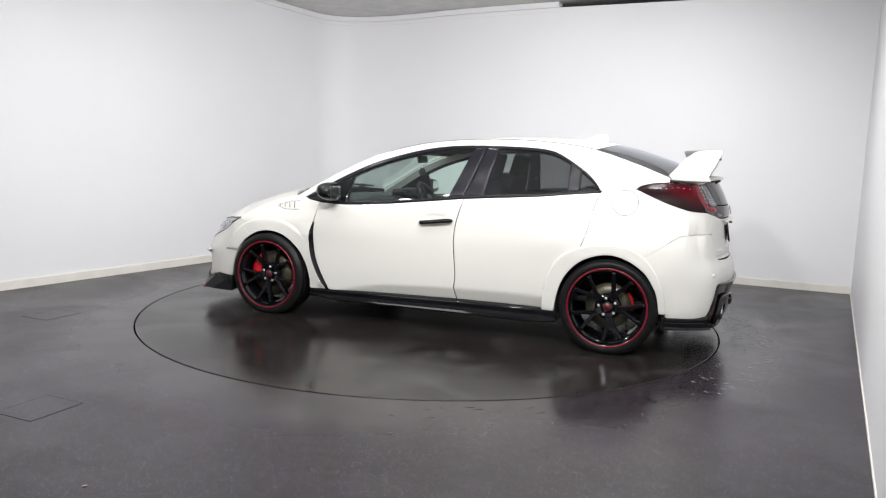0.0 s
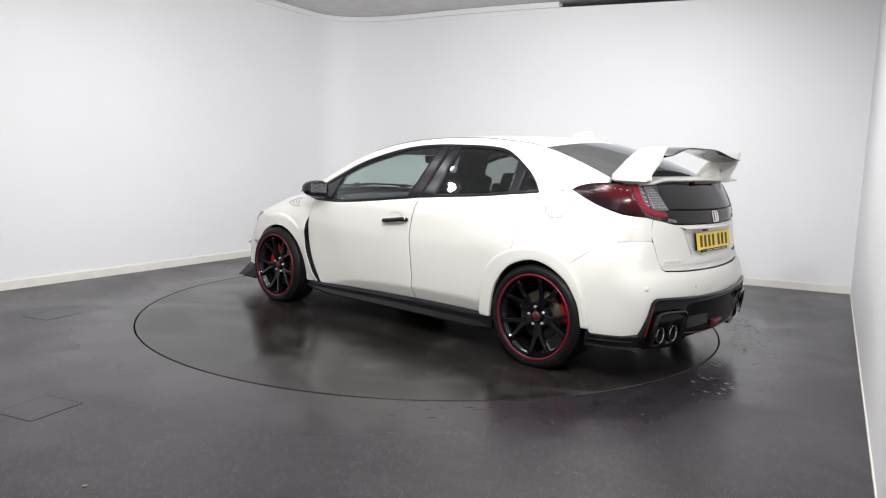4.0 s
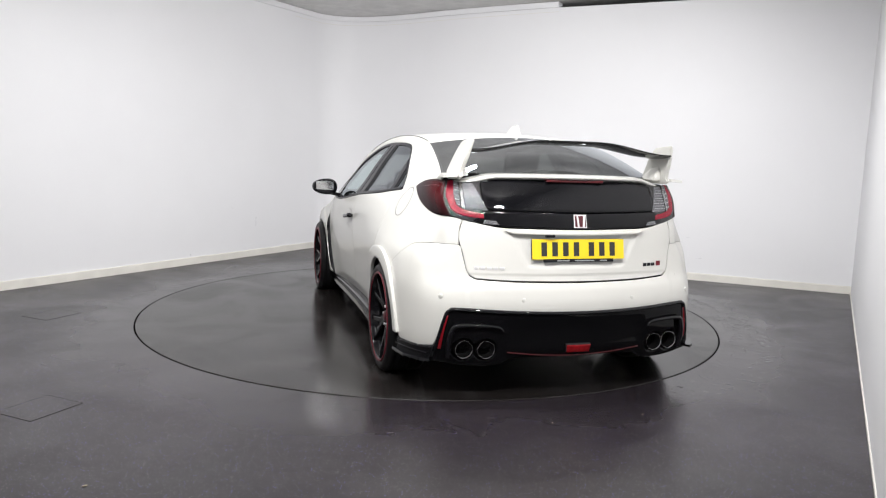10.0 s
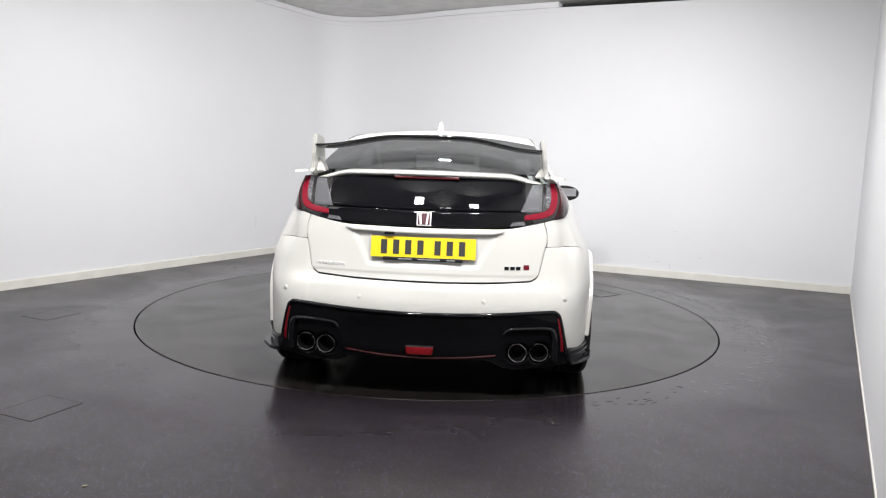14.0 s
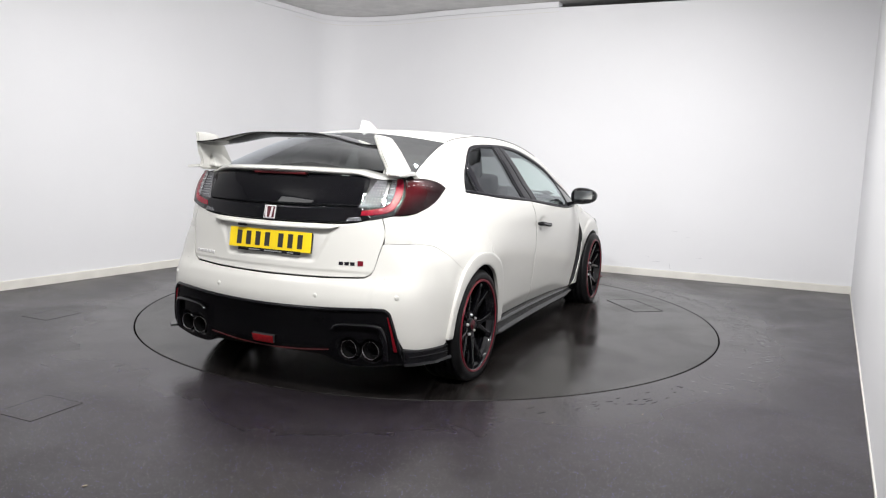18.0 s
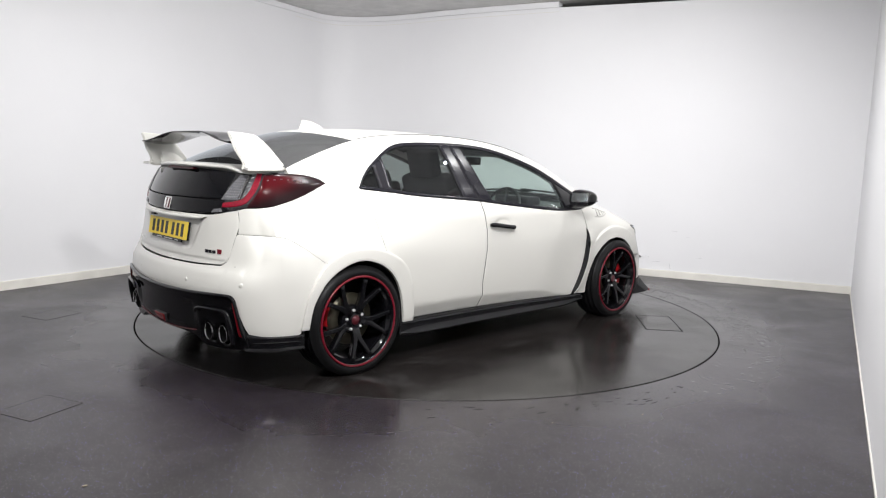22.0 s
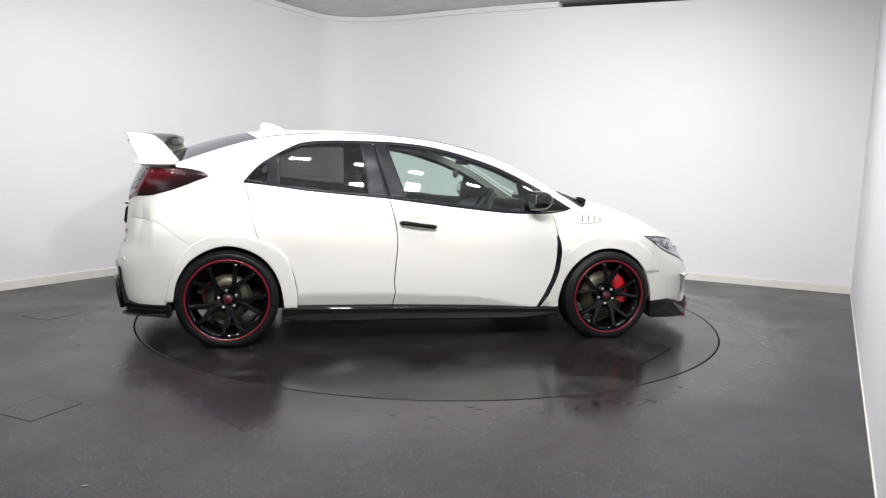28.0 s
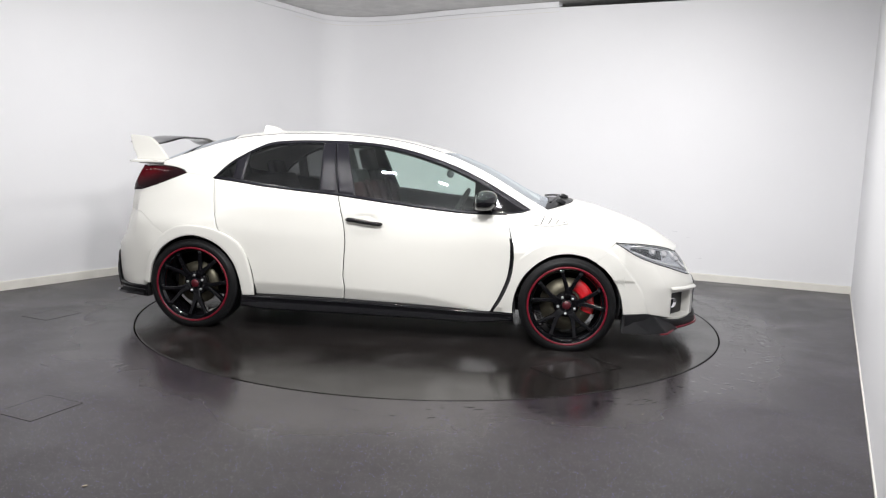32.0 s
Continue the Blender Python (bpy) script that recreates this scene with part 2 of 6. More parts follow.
def tail_lens(name, red, dark):
    """Smoked red plastic: red through the middle, smoke-grey towards the tip and the lower rim."""
    m, nt, b = nodes_of(name)
    tc, sp = nt.nodes.new("ShaderNodeTexCoord"), nt.nodes.new("ShaderNodeSeparateXYZ")
    nt.links.new(tc.outputs["Object"], sp.inputs[0])

    def ramp(sock, a, c):
        r = nt.nodes.new("ShaderNodeMapRange")
        r.interpolation_type = "SMOOTHSTEP"
        r.inputs[1].default_value, r.inputs[2].default_value = a, c
        nt.links.new(sock, r.inputs[0])
        return r.outputs[0]

    def mul(p, q):
        r = nt.nodes.new("ShaderNodeMath")
        r.operation = "MULTIPLY"
        nt.links.new(p, r.inputs[0])
        nt.links.new(q, r.inputs[1])
        return r.outputs[0]
    low = nt.nodes.new("ShaderNodeMath")
    low.operation = "MULTIPLY_ADD"
    low.inputs[1].default_value = -0.375
    nt.links.new(sp.outputs[0], low.inputs[0])
    nt.links.new(sp.outputs[2], low.inputs[2])
    k = mul(ramp(sp.outputs[0], -1.49, -1.68), mul(ramp(low.outputs[0], 1.625, 1.73), ramp(sp.outputs[2], 1.128, 1.10)))
    n = nt.nodes.new("ShaderNodeTexNoise")
    n.inputs["Scale"].default_value = 60.0
    nt.links.new(tc.outputs["Object"], n.inputs["Vector"])
    mx = nt.nodes.new("ShaderNodeMix")
    mx.data_type = "RGBA"
    mx.inputs[6].default_value, mx.inputs[7].default_value = (*dark, 1), (*red, 1)
    nt.links.new(k, mx.inputs[0])
    nt.links.new(mx.outputs[2], b.inputs["Base Color"])
    r = nt.nodes.new("ShaderNodeMapRange")
    r.inputs[3].default_value, r.inputs[4].default_value = 0.12, 0.24
    nt.links.new(n.outputs[0], r.inputs[0])
    nt.links.new(r.outputs[0], b.inputs["Roughness"])
    b.inputs["Specular IOR Level"].default_value = 0.16
    return m


LENSM = tail_lens("smoked_red_lens", (0.058, 0.0022, 0.0045), (0.012, 0.005, 0.006))
LAMPGLASS = glass_mat("headlamp_glass", (0.85, 0.86, 0.87))
LED = mat("lamp_diffuser", (0.9, 0.9, 0.9), 0.4, emit=((1.0, 0.98, 0.96), 6.0))

# ---- mesh helpers ----


def link_mesh(name, verts, faces, mats, parent=None, label="", fmats=None, smooth=True):
    me = bpy.data.meshes.new(name)
    me.from_pydata([tuple(map(float, v)) for v in verts], [], [tuple(map(int, f)) for f in faces])
    for m in (mats if isinstance(mats, (list, tuple)) else [mats]):
        me.materials.append(m)
    if fmats is not None:
        me.polygons.foreach_set("material_index", np.array(fmats, dtype=np.int32))
    me.polygons.foreach_set("use_smooth", np.full(len(me.polygons), smooth))
    me.update()
    ob = new(name, me)
    if parent:
        ob.parent = parent
    if label:
        tagged(ob, label)
    return ob


def part(name, bm, material, parent=None, label="", smooth=False):
    me = bpy.data.meshes.new(name)
    bmesh.ops.recalc_face_normals(bm, faces=bm.faces)
    bm.to_mesh(me)
    bm.free()
    for m in (material if isinstance(material, (list, tuple)) else [material]):
        me.materials.append(m)
    me.polygons.foreach_set("use_smooth", np.full(len(me.polygons), smooth))
    ob = new(name, me)
    if parent:
        ob.parent = parent
    if label:
        tagged(ob, label)
    return ob


def box_bm(sx, sy, sz, m=None, bevel=0.0, seg=2):
    bm = bmesh.new()
    bmesh.ops.create_cube(bm, size=1.0, matrix=Matrix.Diagonal((sx, sy, sz, 1)))
    if bevel:
        bmesh.ops.bevel(bm, geom=bm.edges[:], offset=bevel, segments=seg, affect="EDGES", profile=0.6)
    if m:
        bmesh.ops.transform(bm, matrix=m, verts=bm.verts)
    return bm


def lathe(profile, n=64, axis="y"):
    """Verts and faces of a turned body; profile rows are (radius, height along the axis)."""
    pr = np.array(profile, float)
    a = np.linspace(0, 2 * np.pi, n, endpoint=False)
    v = np.zeros((len(pr), n, 3))
    v[:, :, 0] = pr[:, :1] * np.cos(a)
    v[:, :, 2] = pr[:, :1] * np.sin(a)
    v[:, :, 1] = pr[:, 1:]
    if axis == "z":
        v = v[:, :, [0, 2, 1]]
    f = []
    for i in range(len(pr) - 1):
        for j in range(n):
            k = (j + 1) % n
            q = (i * n + j, i * n + k, (i + 1) * n + k, (i + 1) * n + j)
            f.append(q[::-1] if axis == "z" else q)
    return v.reshape(-1, 3), f


def tube(path, radius, n=10):
    """Verts and faces of a round bar along a list of points."""
    p = np.array(path, float)
    d = np.gradient(p, axis=0)
    d /= np.linalg.norm(d, axis=1)[:, None]
    up = np.array([0.0, 0, 1]) if abs(d[:, 2]).max() < 0.9 else np.array([1.0, 0, 0])
    s = np.cross(d, up)
    s /= np.linalg.norm(s, axis=1)[:, None]
    u = np.cross(s, d)
    a = np.linspace(0, 2 * np.pi, n, endpoint=False)
    r = np.broadcast_to(np.asarray(radius, float), (len(p),))
    v = p[:, None] + r[:, None, None] * (np.cos(a)[None, :, None] * s[:, None] + np.sin(a)[None, :, None] * u[:, None])
    f = [(i * n + j, i * n + (j + 1) % n, (i + 1) * n + (j + 1) % n, (i + 1) * n + j) for i in range(len(p) - 1) for j in range(n)]
    f += [tuple(range(n))[::-1], tuple((len(p) - 1) * n + j for j in range(n))]
    return v.reshape(-1, 3), f


def catmull(pts, k=12):
    p = np.array(pts, float)
    if len(p) == 2:
        return p[0] + (p[1] - p[0]) * np.linspace(0, 1, k)[:, None]
    q = np.vstack([2 * p[0] - p[1], p, 2 * p[-1] - p[-2]])
    out = []
    t = np.linspace(0, 1, k, endpoint=False)[:, None]
    for i in range(1, len(q) - 2):
        a, b, c, d = q[i - 1], q[i], q[i + 1], q[i + 2]
        out.append(0.5 * (2 * b + (c - a) * t + (2 * a - 5 * b + 4 * c - d) * t ** 2 + (3 * b - a - 3 * c + d) * t ** 3))
    return np.vstack(out + [p[-1:]])


def resample(c, n):
    s = np.concatenate([[0], np.cumsum(np.linalg.norm(np.diff(c, axis=0), axis=1))])
    t = np.linspace(0, s[-1], n)
    return np.stack([np.interp(t, s, c[:, i]) for i in range(c.shape[1])], -1)


def crv(n, *segs):
    """A curve of n points through smooth segments that meet in corners, spread by length."""
    cs = [catmull(s) for s in segs]
    L = np.array([np.linalg.norm(np.diff(c, axis=0), axis=1).sum() for c in cs])
    if L.sum() < 1e-9:
        return np.repeat(cs[0][:1], n, axis=0)
    cnt = np.maximum(1, np.round(L / L.sum() * (n - 1)).astype(int))
    cnt[int(np.argmax(cnt))] += n - 1 - cnt.sum()
    return np.vstack([resample(c, k + 1)[:-1] for c, k in zip(cs, cnt)] + [cs[-1][-1:]])


def coons(bottom, top, left, right):
    """Grid from four curves: bottom and top run the same way, left and right run from bottom to top."""
    n, m = len(bottom), len(left)
    u, v = np.linspace(0, 1, n)[:, None, None], np.linspace(0, 1, m)[None, :, None]
    B, T, Lc, R = bottom[:, None], top[:, None], left[None], right[None]
    return ((1 - v) * B + v * T + (1 - u) * Lc + u * R
            - ((1 - u) * (1 - v) * bottom[0] + u * (1 - v) * bottom[-1] + (1 - u) * v * top[0] + u * v * top[-1]))


def edge_loops(G, gap, lip=0.006):
    """Draws the border in by gap and adds a loop close to it."""
    def one(H):
        def step(a, b, d):
            w = b - a
            L = np.linalg.norm(w, axis=-1, keepdims=True)
            return a + w / np.maximum(L, 1e-6) * np.minimum(d, 0.45 * L)
        a, b = H[0], H[1]
        y, z = H[-1], H[-2]
        return np.concatenate([step(a, b, gap)[None], step(a, b, gap + lip)[None], H[1:-1], step(y, z, gap + lip)[None], step(y, z, gap)[None]])
    G = one(G)
    return np.swapaxes(one(np.swapaxes(G, 0, 1)), 0, 1)


def grid_normals(P):
    du, dv = np.gradient(P, axis=0), np.gradient(P, axis=1)
    n = np.cross(du, dv)
    return n / np.maximum(np.linalg.norm(n, axis=-1, keepdims=True), 1e-9)


def panel(name, P, out, mats, parent, label="", depth=0.02, round_edge=0.0025, back=True):
    """A sheet of body work with rolled borders and a return behind them, by default in gap-shade black. out: a rough
    outward direction.
    """
    n, m = P.shape[:2]
    N = grid_normals(P)
    flip = (N * np.array(out)).sum() < 0
    if flip:
        N = -N
    P = P.copy()
    if round_edge:
        for sl in (np.s_[0, :], np.s_[-1, :], np.s_[:, 0], np.s_[:, -1]):
            P[sl] -= N[sl] * round_edge
    idx = np.arange(n * m).reshape(n, m)
    q = np.stack([idx[:-1, :-1], idx[1:, :-1], idx[1:, 1:], idx[:-1, 1:]], -1).reshape(-1, 4)
    if flip:
        q = q[:, ::-1]
    verts, faces, fm = [P.reshape(-1, 3)], [q], [np.zeros(len(q), int)]
    if depth:
        ring = np.concatenate([idx[:, 0], idx[-1, 1:], idx[::-1, -1][1:], idx[0, ::-1][1:-1]])
        k = len(ring)
        o = n * m
        verts += [P.reshape(-1, 3)[ring], P.reshape(-1, 3)[ring] - N.reshape(-1, 3)[ring] * depth]
        a = np.arange(k)
        b = (a + 1) % k
        rq = np.stack([o + a, o + k + a, o + k + b, o + b], -1)
        if flip:
            rq = rq[:, ::-1]
        faces.append(rq)
        fm.append(np.ones(k, int))
        if back:
            o2 = o + 2 * k
            verts.append((P - N * depth).reshape(-1, 3))
            faces.append(q[:, ::-1] + o2)
            fm.append(np.ones(len(q), int))
    mats = mats if isinstance(mats, (list, tuple)) else [mats, SEAL_SHADE]
    return link_mesh(name, np.concatenate(verts), np.concatenate(faces), mats, parent, label, np.concatenate(fm))


def pchip(xs, ys, x):
    xs, ys = np.array(xs, float), np.array(ys, float)
    h = np.diff(xs)
    d = np.diff(ys) / h
    m = np.zeros(len(xs))
    for i in range(1, len(xs) - 1):
        if d[i - 1] * d[i] > 0:
            w1, w2 = 2 * h[i] + h[i - 1], h[i] + 2 * h[i - 1]
            m[i] = (w1 + w2) / (w1 / d[i - 1] + w2 / d[i])
    m[0], m[-1] = d[0], d[-1]
    x = np.clip(x, xs[0], xs[-1])
    i = np.clip(np.searchsorted(xs, x) - 1, 0, len(xs) - 2)
    t = (x - xs[i]) / h[i]
    return (ys[i] * (2 * t ** 3 - 3 * t ** 2 + 1) + h[i] * m[i] * (t ** 3 - 2 * t ** 2 + t)
            + ys[i + 1] * (-2 * t ** 3 + 3 * t ** 2) + h[i] * m[i + 1] * (t ** 3 - t ** 2))

# ---- the studio ----
D_LEFT, D_BACK, D_RIGHT = Vector((0.528, 0.849)), Vector((0.913, -0.408)), Vector((-0.497, -0.868))
CORNER_RIGHT = Vector((4.275, 1.232))
CORNER_NEAR_RIGHT, CORNER_NEAR_LEFT = Vector((-0.198, -6.58)), Vector((-6.16, -3.91))
WALL_H = 2.985


def wall_strip(name, path, z0, z1, thick, material, label, inner=0.0, kind="structure", category="wall"):
    """A wall along a plan path; its visible face lies on the path, its thickness goes to the left of the way."""
    p = np.array([tuple(v) for v in path], float)
    d = np.gradient(p, axis=0)
    d /= np.linalg.norm(d, axis=1)[:, None]
    left = np.stack([-d[:, 1], d[:, 0]], -1)
    a, b = p - left * inner, p + left * thick
    n = len(p)
    v = [(*q, z) for z in (z0, z1) for q in a] + [(*q, z) for z in (z0, z1) for q in b]
    f = []
    for i in range(n - 1):
        f += [(i, i + 1, n + i + 1, n + i), (2 * n + i, 3 * n + i, 3 * n + i + 1, 2 * n + i + 1),
              (n + i, n + i + 1, 3 * n + i + 1, 3 * n + i), (i, 2 * n + i, 2 * n + i + 1, i + 1)]
    f += [(0, n, 3 * n, 2 * n), (n - 1, 3 * n - 1, 4 * n - 1, 2 * n - 1)]
    ob = link_mesh(name, v, f, material, smooth=True)
    ob.data.set_sharp_from_angle(angle=radians(50))
    return tagged(ob, label, category, kind=kind)


bend = [Vector(p) for p in catmull([(-1.775, 3.315), (-1.63, 3.54), (-1.47, 3.755), (-1.17, 3.845), (-0.81, 3.77), (-0.505, 3.63), (-0.283, 3.495), (0.192, 3.18), (0.84, 2.81), (1.375, 2.529)], 5)]
sweep = [CORNER_NEAR_LEFT] + bend + [CORNER_RIGHT]
wall_strip("wall_back", sweep, -0.05, WALL_H, 0.14, WALL, "smooth white studio wall with a rounded corner")
wall_strip("wall_right", [CORNER_RIGHT + D_RIGHT * 0.001, CORNER_NEAR_RIGHT], -0.05, 3.06, 0.14, WALL, "smooth white studio side wall")
wall_strip("wall_near", [CORNER_NEAR_RIGHT, CORNER_NEAR_LEFT], -0.05, 3.06, 0.14, WALL, "plain white wall closing the studio")
wall_strip("baseboard_back", sweep, 0.0, 0.072, -0.001, BASE, "cream painted wooden baseboard", inner=0.016, category="baseboard")
wall_strip("baseboard_right", [CORNER_RIGHT + D_RIGHT * 0.02, CORNER_NEAR_RIGHT], 0.0, 0.016, -0.001, BASE, "low cream painted strip along the floor",
           inner=0.007, category="baseboard")
# white cove strip along the top, which stops short on the back wall
wall_strip("cove_trim", [CORNER_NEAR_LEFT] + bend, WALL_H + 0.002, 3.05, 0.12, WALL, "white cove strip under the ceiling", inner=0.012,
           category="trim")
wall_strip("wall_seam_trim", bend, 2.936, 2.940, -0.0005, BASE, "thin seam in the wall sheet", inner=0.0025, category="trim")

# rounded cap along the baseboard's top
wall_strip("baseboard_cap_back", sweep, 0.0722, 0.079, -0.001, BASE, "narrow cream moulding on the baseboard", inner=0.009, category="trim")
# small scuffs and scratches on the walls: place along the wall, height, length, thickness, lean
SCUFF = mat("scuff_grey", (0.62, 0.62, 0.64), 0.7, vary=0.2, vscale=40)
for wx, wy, wd, marks in ((-2.097, 2.631, D_LEFT, ((0.0, 0.43, 0.10, 0.003, 90), (-0.95, 0.115, 0.022, 0.006, 80), (-0.36, 0.60, 0.05, 0.002, 5))),
                          (2.63, 1.968, D_BACK, ((0.06, 0.52, 0.05, 0.004, 8), (-0.12, 0.17, 0.09, 0.003, -4), (0.03, 0.13, 0.06, 0.003, 80), (-0.22, 0.22, 0.05, 0.0025, 12), (0.20, 0.46, 0.03, 0.003, 3), (0.33, 0.24, 0.07, 0.002, -8)))):
    for along, hz, ln_, th_, lean in marks:
        ang_ = math.degrees(math.atan2(wd.y, wd.x))
        bm = box_bm(ln_, 0.0016, th_, pose(wx + wd.x * along, wy + wd.y * along, hz, 0, 0, ang_) @ pose(0, 0, 0, 0, lean, 0))
        tagged(part("wall_scuff", bm, SCUFF), "small grey scuff on the white wall", "scuff", group="wall scuffs")

v = [(-9, -9, 3.055), (9, -9, 3.055), (9, 9, 3.055), (-9, 9, 3.055), (-9, -9, 3.2), (9, -9, 3.2), (9, 9, 3.2), (-9, 9, 3.2)]
tagged(link_mesh("ceiling", v, [(0, 3, 2, 1), (4, 5, 6, 7), (0, 1, 5, 4), (1, 2, 6, 5), (2, 3, 7, 6), (3, 0, 4, 7)], CEIL, smooth=False),
       "rough grey concrete ceiling", "ceiling", kind="structure")

# floor sheet with the round pit of the turntable
R_PIT, R_DISC = 2.255, 2.245
n = 128
ang = np.linspace(0, 2 * np.pi, n, endpoint=False)
rings = [(R_PIT, -0.05), (R_PIT, -0.003), (R_PIT + 0.003, 0.0), (3.2, 0.0), (12.0, 0.0)]
v = [(r * math.cos(a), r * math.sin(a), z) for r, z in rings for a in ang]
f = [(i * n + j, i * n + (j + 1) % n, (i + 1) * n + (j + 1) % n, (i + 1) * n + j)[::-1] for i in range(len(rings) - 1) for j in range(n)]
f.append(tuple(range(n)))
tagged(link_mesh("floor", v, f, FLOOR, smooth=False), "dark grey flecked vinyl floor, damp and glossy", "floor", kind="structure")
v = [(R_PIT * 1.0 * math.cos(a), R_PIT * math.sin(a), -0.046) for a in ang]
tagged(link_mesh("turntable_pit", v, [tuple(range(n))], GAP, smooth=False), "black bottom of the turntable pit", "floor", kind="structure")


def rect_lines(cx, cy, w, h, turn, line, z, name, parent=None):
    """Four thin dark joints round a lid."""
    v, f = [], []
    for x0, x1, y0, y1 in ((-w / 2, w / 2, -h / 2 - line, -h / 2), (-w / 2, w / 2, h / 2, h / 2 + line),
                           (-w / 2 - line, -w / 2, -h / 2 - line, h / 2 + line), (w / 2, w / 2 + line, -h / 2 - line, h / 2 + line)):
        o = len(v)
        for zz in (z, z - 0.02):
            v += [(x0, y0, zz), (x1, y0, zz), (x1, y1, zz), (x0, y1, zz)]
        f += [(o, o + 1, o + 2, o + 3), (o, o + 4, o + 5, o + 1), (o + 1, o + 5, o + 6, o + 2), (o + 2, o + 6, o + 7, o + 3), (o + 3, o + 7, o + 4, o)]
    m = pose(cx, cy, 0, 0, 0, turn)
    v = [m @ Vector(q) for q in v]
    return link_mesh(name, v, f, JOINT if name == "joint" else GAP, parent, smooth=False)


def floor_hatch(cx, cy, w, h, turn, label):
    bm = box_bm(w, h, 0.02, pose(cx, cy, -0.0088, 0, 0, turn))
    ob = part("floor_hatch", bm, FLOOR)
    tagged(ob, label, "hatch", group="floor hatches")
    rect_lines(cx, cy, w, h, turn, 0.0028, 0.0015, "joint", ob)
    return ob


floor_hatch(-2.79, -0.60, 0.29, 0.25, 66, "flush dark vinyl-covered floor hatch near the wall")
floor_hatch(-1.84, -2.49, 0.27, 0.24, 66, "flush dark vinyl-covered floor hatch")

# dried water marks on the floor round the turntable
rng = random.Random(5)


def floor_marks(name, count, spans, radii, sizes, z, material, label, lie=1.57):
    v, f = [], []
    for i in range(count):
        lo, hi = spans[i % len(spans)]
        a = radians(rng.uniform(lo, hi))
        r = rng.choice(radii) + rng.gauss(0, 0.02)
        cx, cy = r * math.cos(a), r * math.sin(a)
        k, s = rng.randint(6, 9), rng.uniform(*sizes)
        o = len(v)
        tilt = a + lie + rng.uniform(-0.4, 0.4)
        for j in range(k):
            b = 2 * math.pi * j / k
            px, py = math.cos(b) * s * rng.uniform(0.8, 1.9), math.sin(b) * s * rng.uniform(0.25, 0.55)
            v.append((cx + px * math.cos(tilt) - py * math.sin(tilt), cy + px * math.sin(tilt) + py * math.cos(tilt), z))
        f.append(tuple(range(o, o + k)))
    tagged(link_mesh(name, v, f, material, smooth=False), label, "marks", kind="stuff")


floor_marks("dried_water_marks", 760, ((-34, 44), (-28, 38), (-56, 30), (-20, 40), (92, 185)), (2.36, 2.42, 2.50, 2.53, 2.56, 2.58), (0.004, 0.0145), 0.0012, DRY, "pale dried water marks on the dark floor", 0.1)
floor_marks("wet_spots", 40, ((-80, -52), (-75, -60), (-108, -60)), (2.36, 2.42, 2.47), (0.006, 0.020), 0.0015, WETSPOT, "dark wet spots on the floor beside the turntable")

# crumbs on the floor
for cx, cy, s in ((-1.247, -3.266, 0.008), (-1.683, -2.161, 0.004), (1.079, -2.373, 0.004), (0.604, -2.518, 0.004)):
    bm = bmesh.new()
    bmesh.ops.create_icosphere(bm, subdivisions=1, radius=s, matrix=pose(cx, cy, s * 0.35, 0, 0, 30) @ Matrix.Diagonal((1.4, 0.7, 0.45, 1)))
    tagged(part("crumb", bm, CRUMB), "small pale crumb of dirt on the floor", "debris")

# ---- the turntable ----
turntable = tagged(new("turntable"), "round dark vinyl-covered turntable, wet and glossy, flush in the floor", "turntable")
vv, ff = lathe([(0.0, 0.0), (1.0, 0.0), (R_DISC - 0.003, 0.0), (R_DISC, -0.003), (R_DISC, -0.04), (0.0, -0.04)], 128, "z")
link_mesh("deck", vv, ff, DISC, turntable, smooth=False)
part("hatch_lid", box_bm(0.49, 0.26, 0.02, pose(1.10, -1.475, -0.0088, 0, 0, 39.6)), DISC, turntable)
rect_lines(1.10, -1.475, 0.49, 0.26, 39.6, 0.007, 0.0015, "lid_joint", turntable)

# ---- the car: x forward, y to its left, z up, metres ----
car = tagged(new("car"), "pearl white five-door hatchback with black wheels and large rear wing", "car")

XS = [-2.0, -1.9, -1.75, -1.6, -1.3, -1.0, -0.6, -0.2, 0.4, 0.8, 1.0, 1.3, 1.6, 1.75, 1.95, 2.1, 2.2]
# half widths along the car at those lengths, one row for each height
WIDE_020 = [0.66, 0.755, 0.835, 0.87, 0.875, 0.86, 0.845, 0.842, 0.85, 0.865, 0.875, 0.89, 0.88, 0.86, 0.78, 0.66, 0.50]
WIDE_035 = [0.67, 0.765, 0.845, 0.88, 0.892, 0.876, 0.864, 0.860, 0.866, 0.876, 0.888, 0.902, 0.89, 0.865, 0.785, 0.66, 0.50]
WIDE_055 = [0.66, 0.765, 0.845, 0.888, 0.905, 0.890, 0.880, 0.877, 0.880, 0.888, 0.898, 0.912, 0.895, 0.865, 0.77, 0.64, 0.48]
WIDE_070 = [0.62, 0.75, 0.83, 0.875, 0.905, 0.900, 0.888, 0.885, 0.888, 0.898, 0.904, 0.905, 0.88, 0.845, 0.73, 0.57, 0.40]
WIDE_085 = [0.50, 0.65, 0.768, 0.815, 0.852, 0.876, 0.884, 0.883, 0.882, 0.878, 0.858, 0.795, 0.69, 0.64, 0.62, 0.46, 0.30]
WIDE_097 = [0.42, 0.57, 0.712, 0.758, 0.800, 0.830, 0.850, 0.852, 0.842, 0.806, 0.765, 0.60, 0.52, 0.48, 0.42, 0.40, 0.25]
WIDE_107 = [0.40, 0.54, 0.678, 0.717, 0.736, 0.762, 0.783, 0.790, 0.772, 0.728, 0.69, 0.62, 0.56, 0.52, 0.45, 0.35, 0.20]
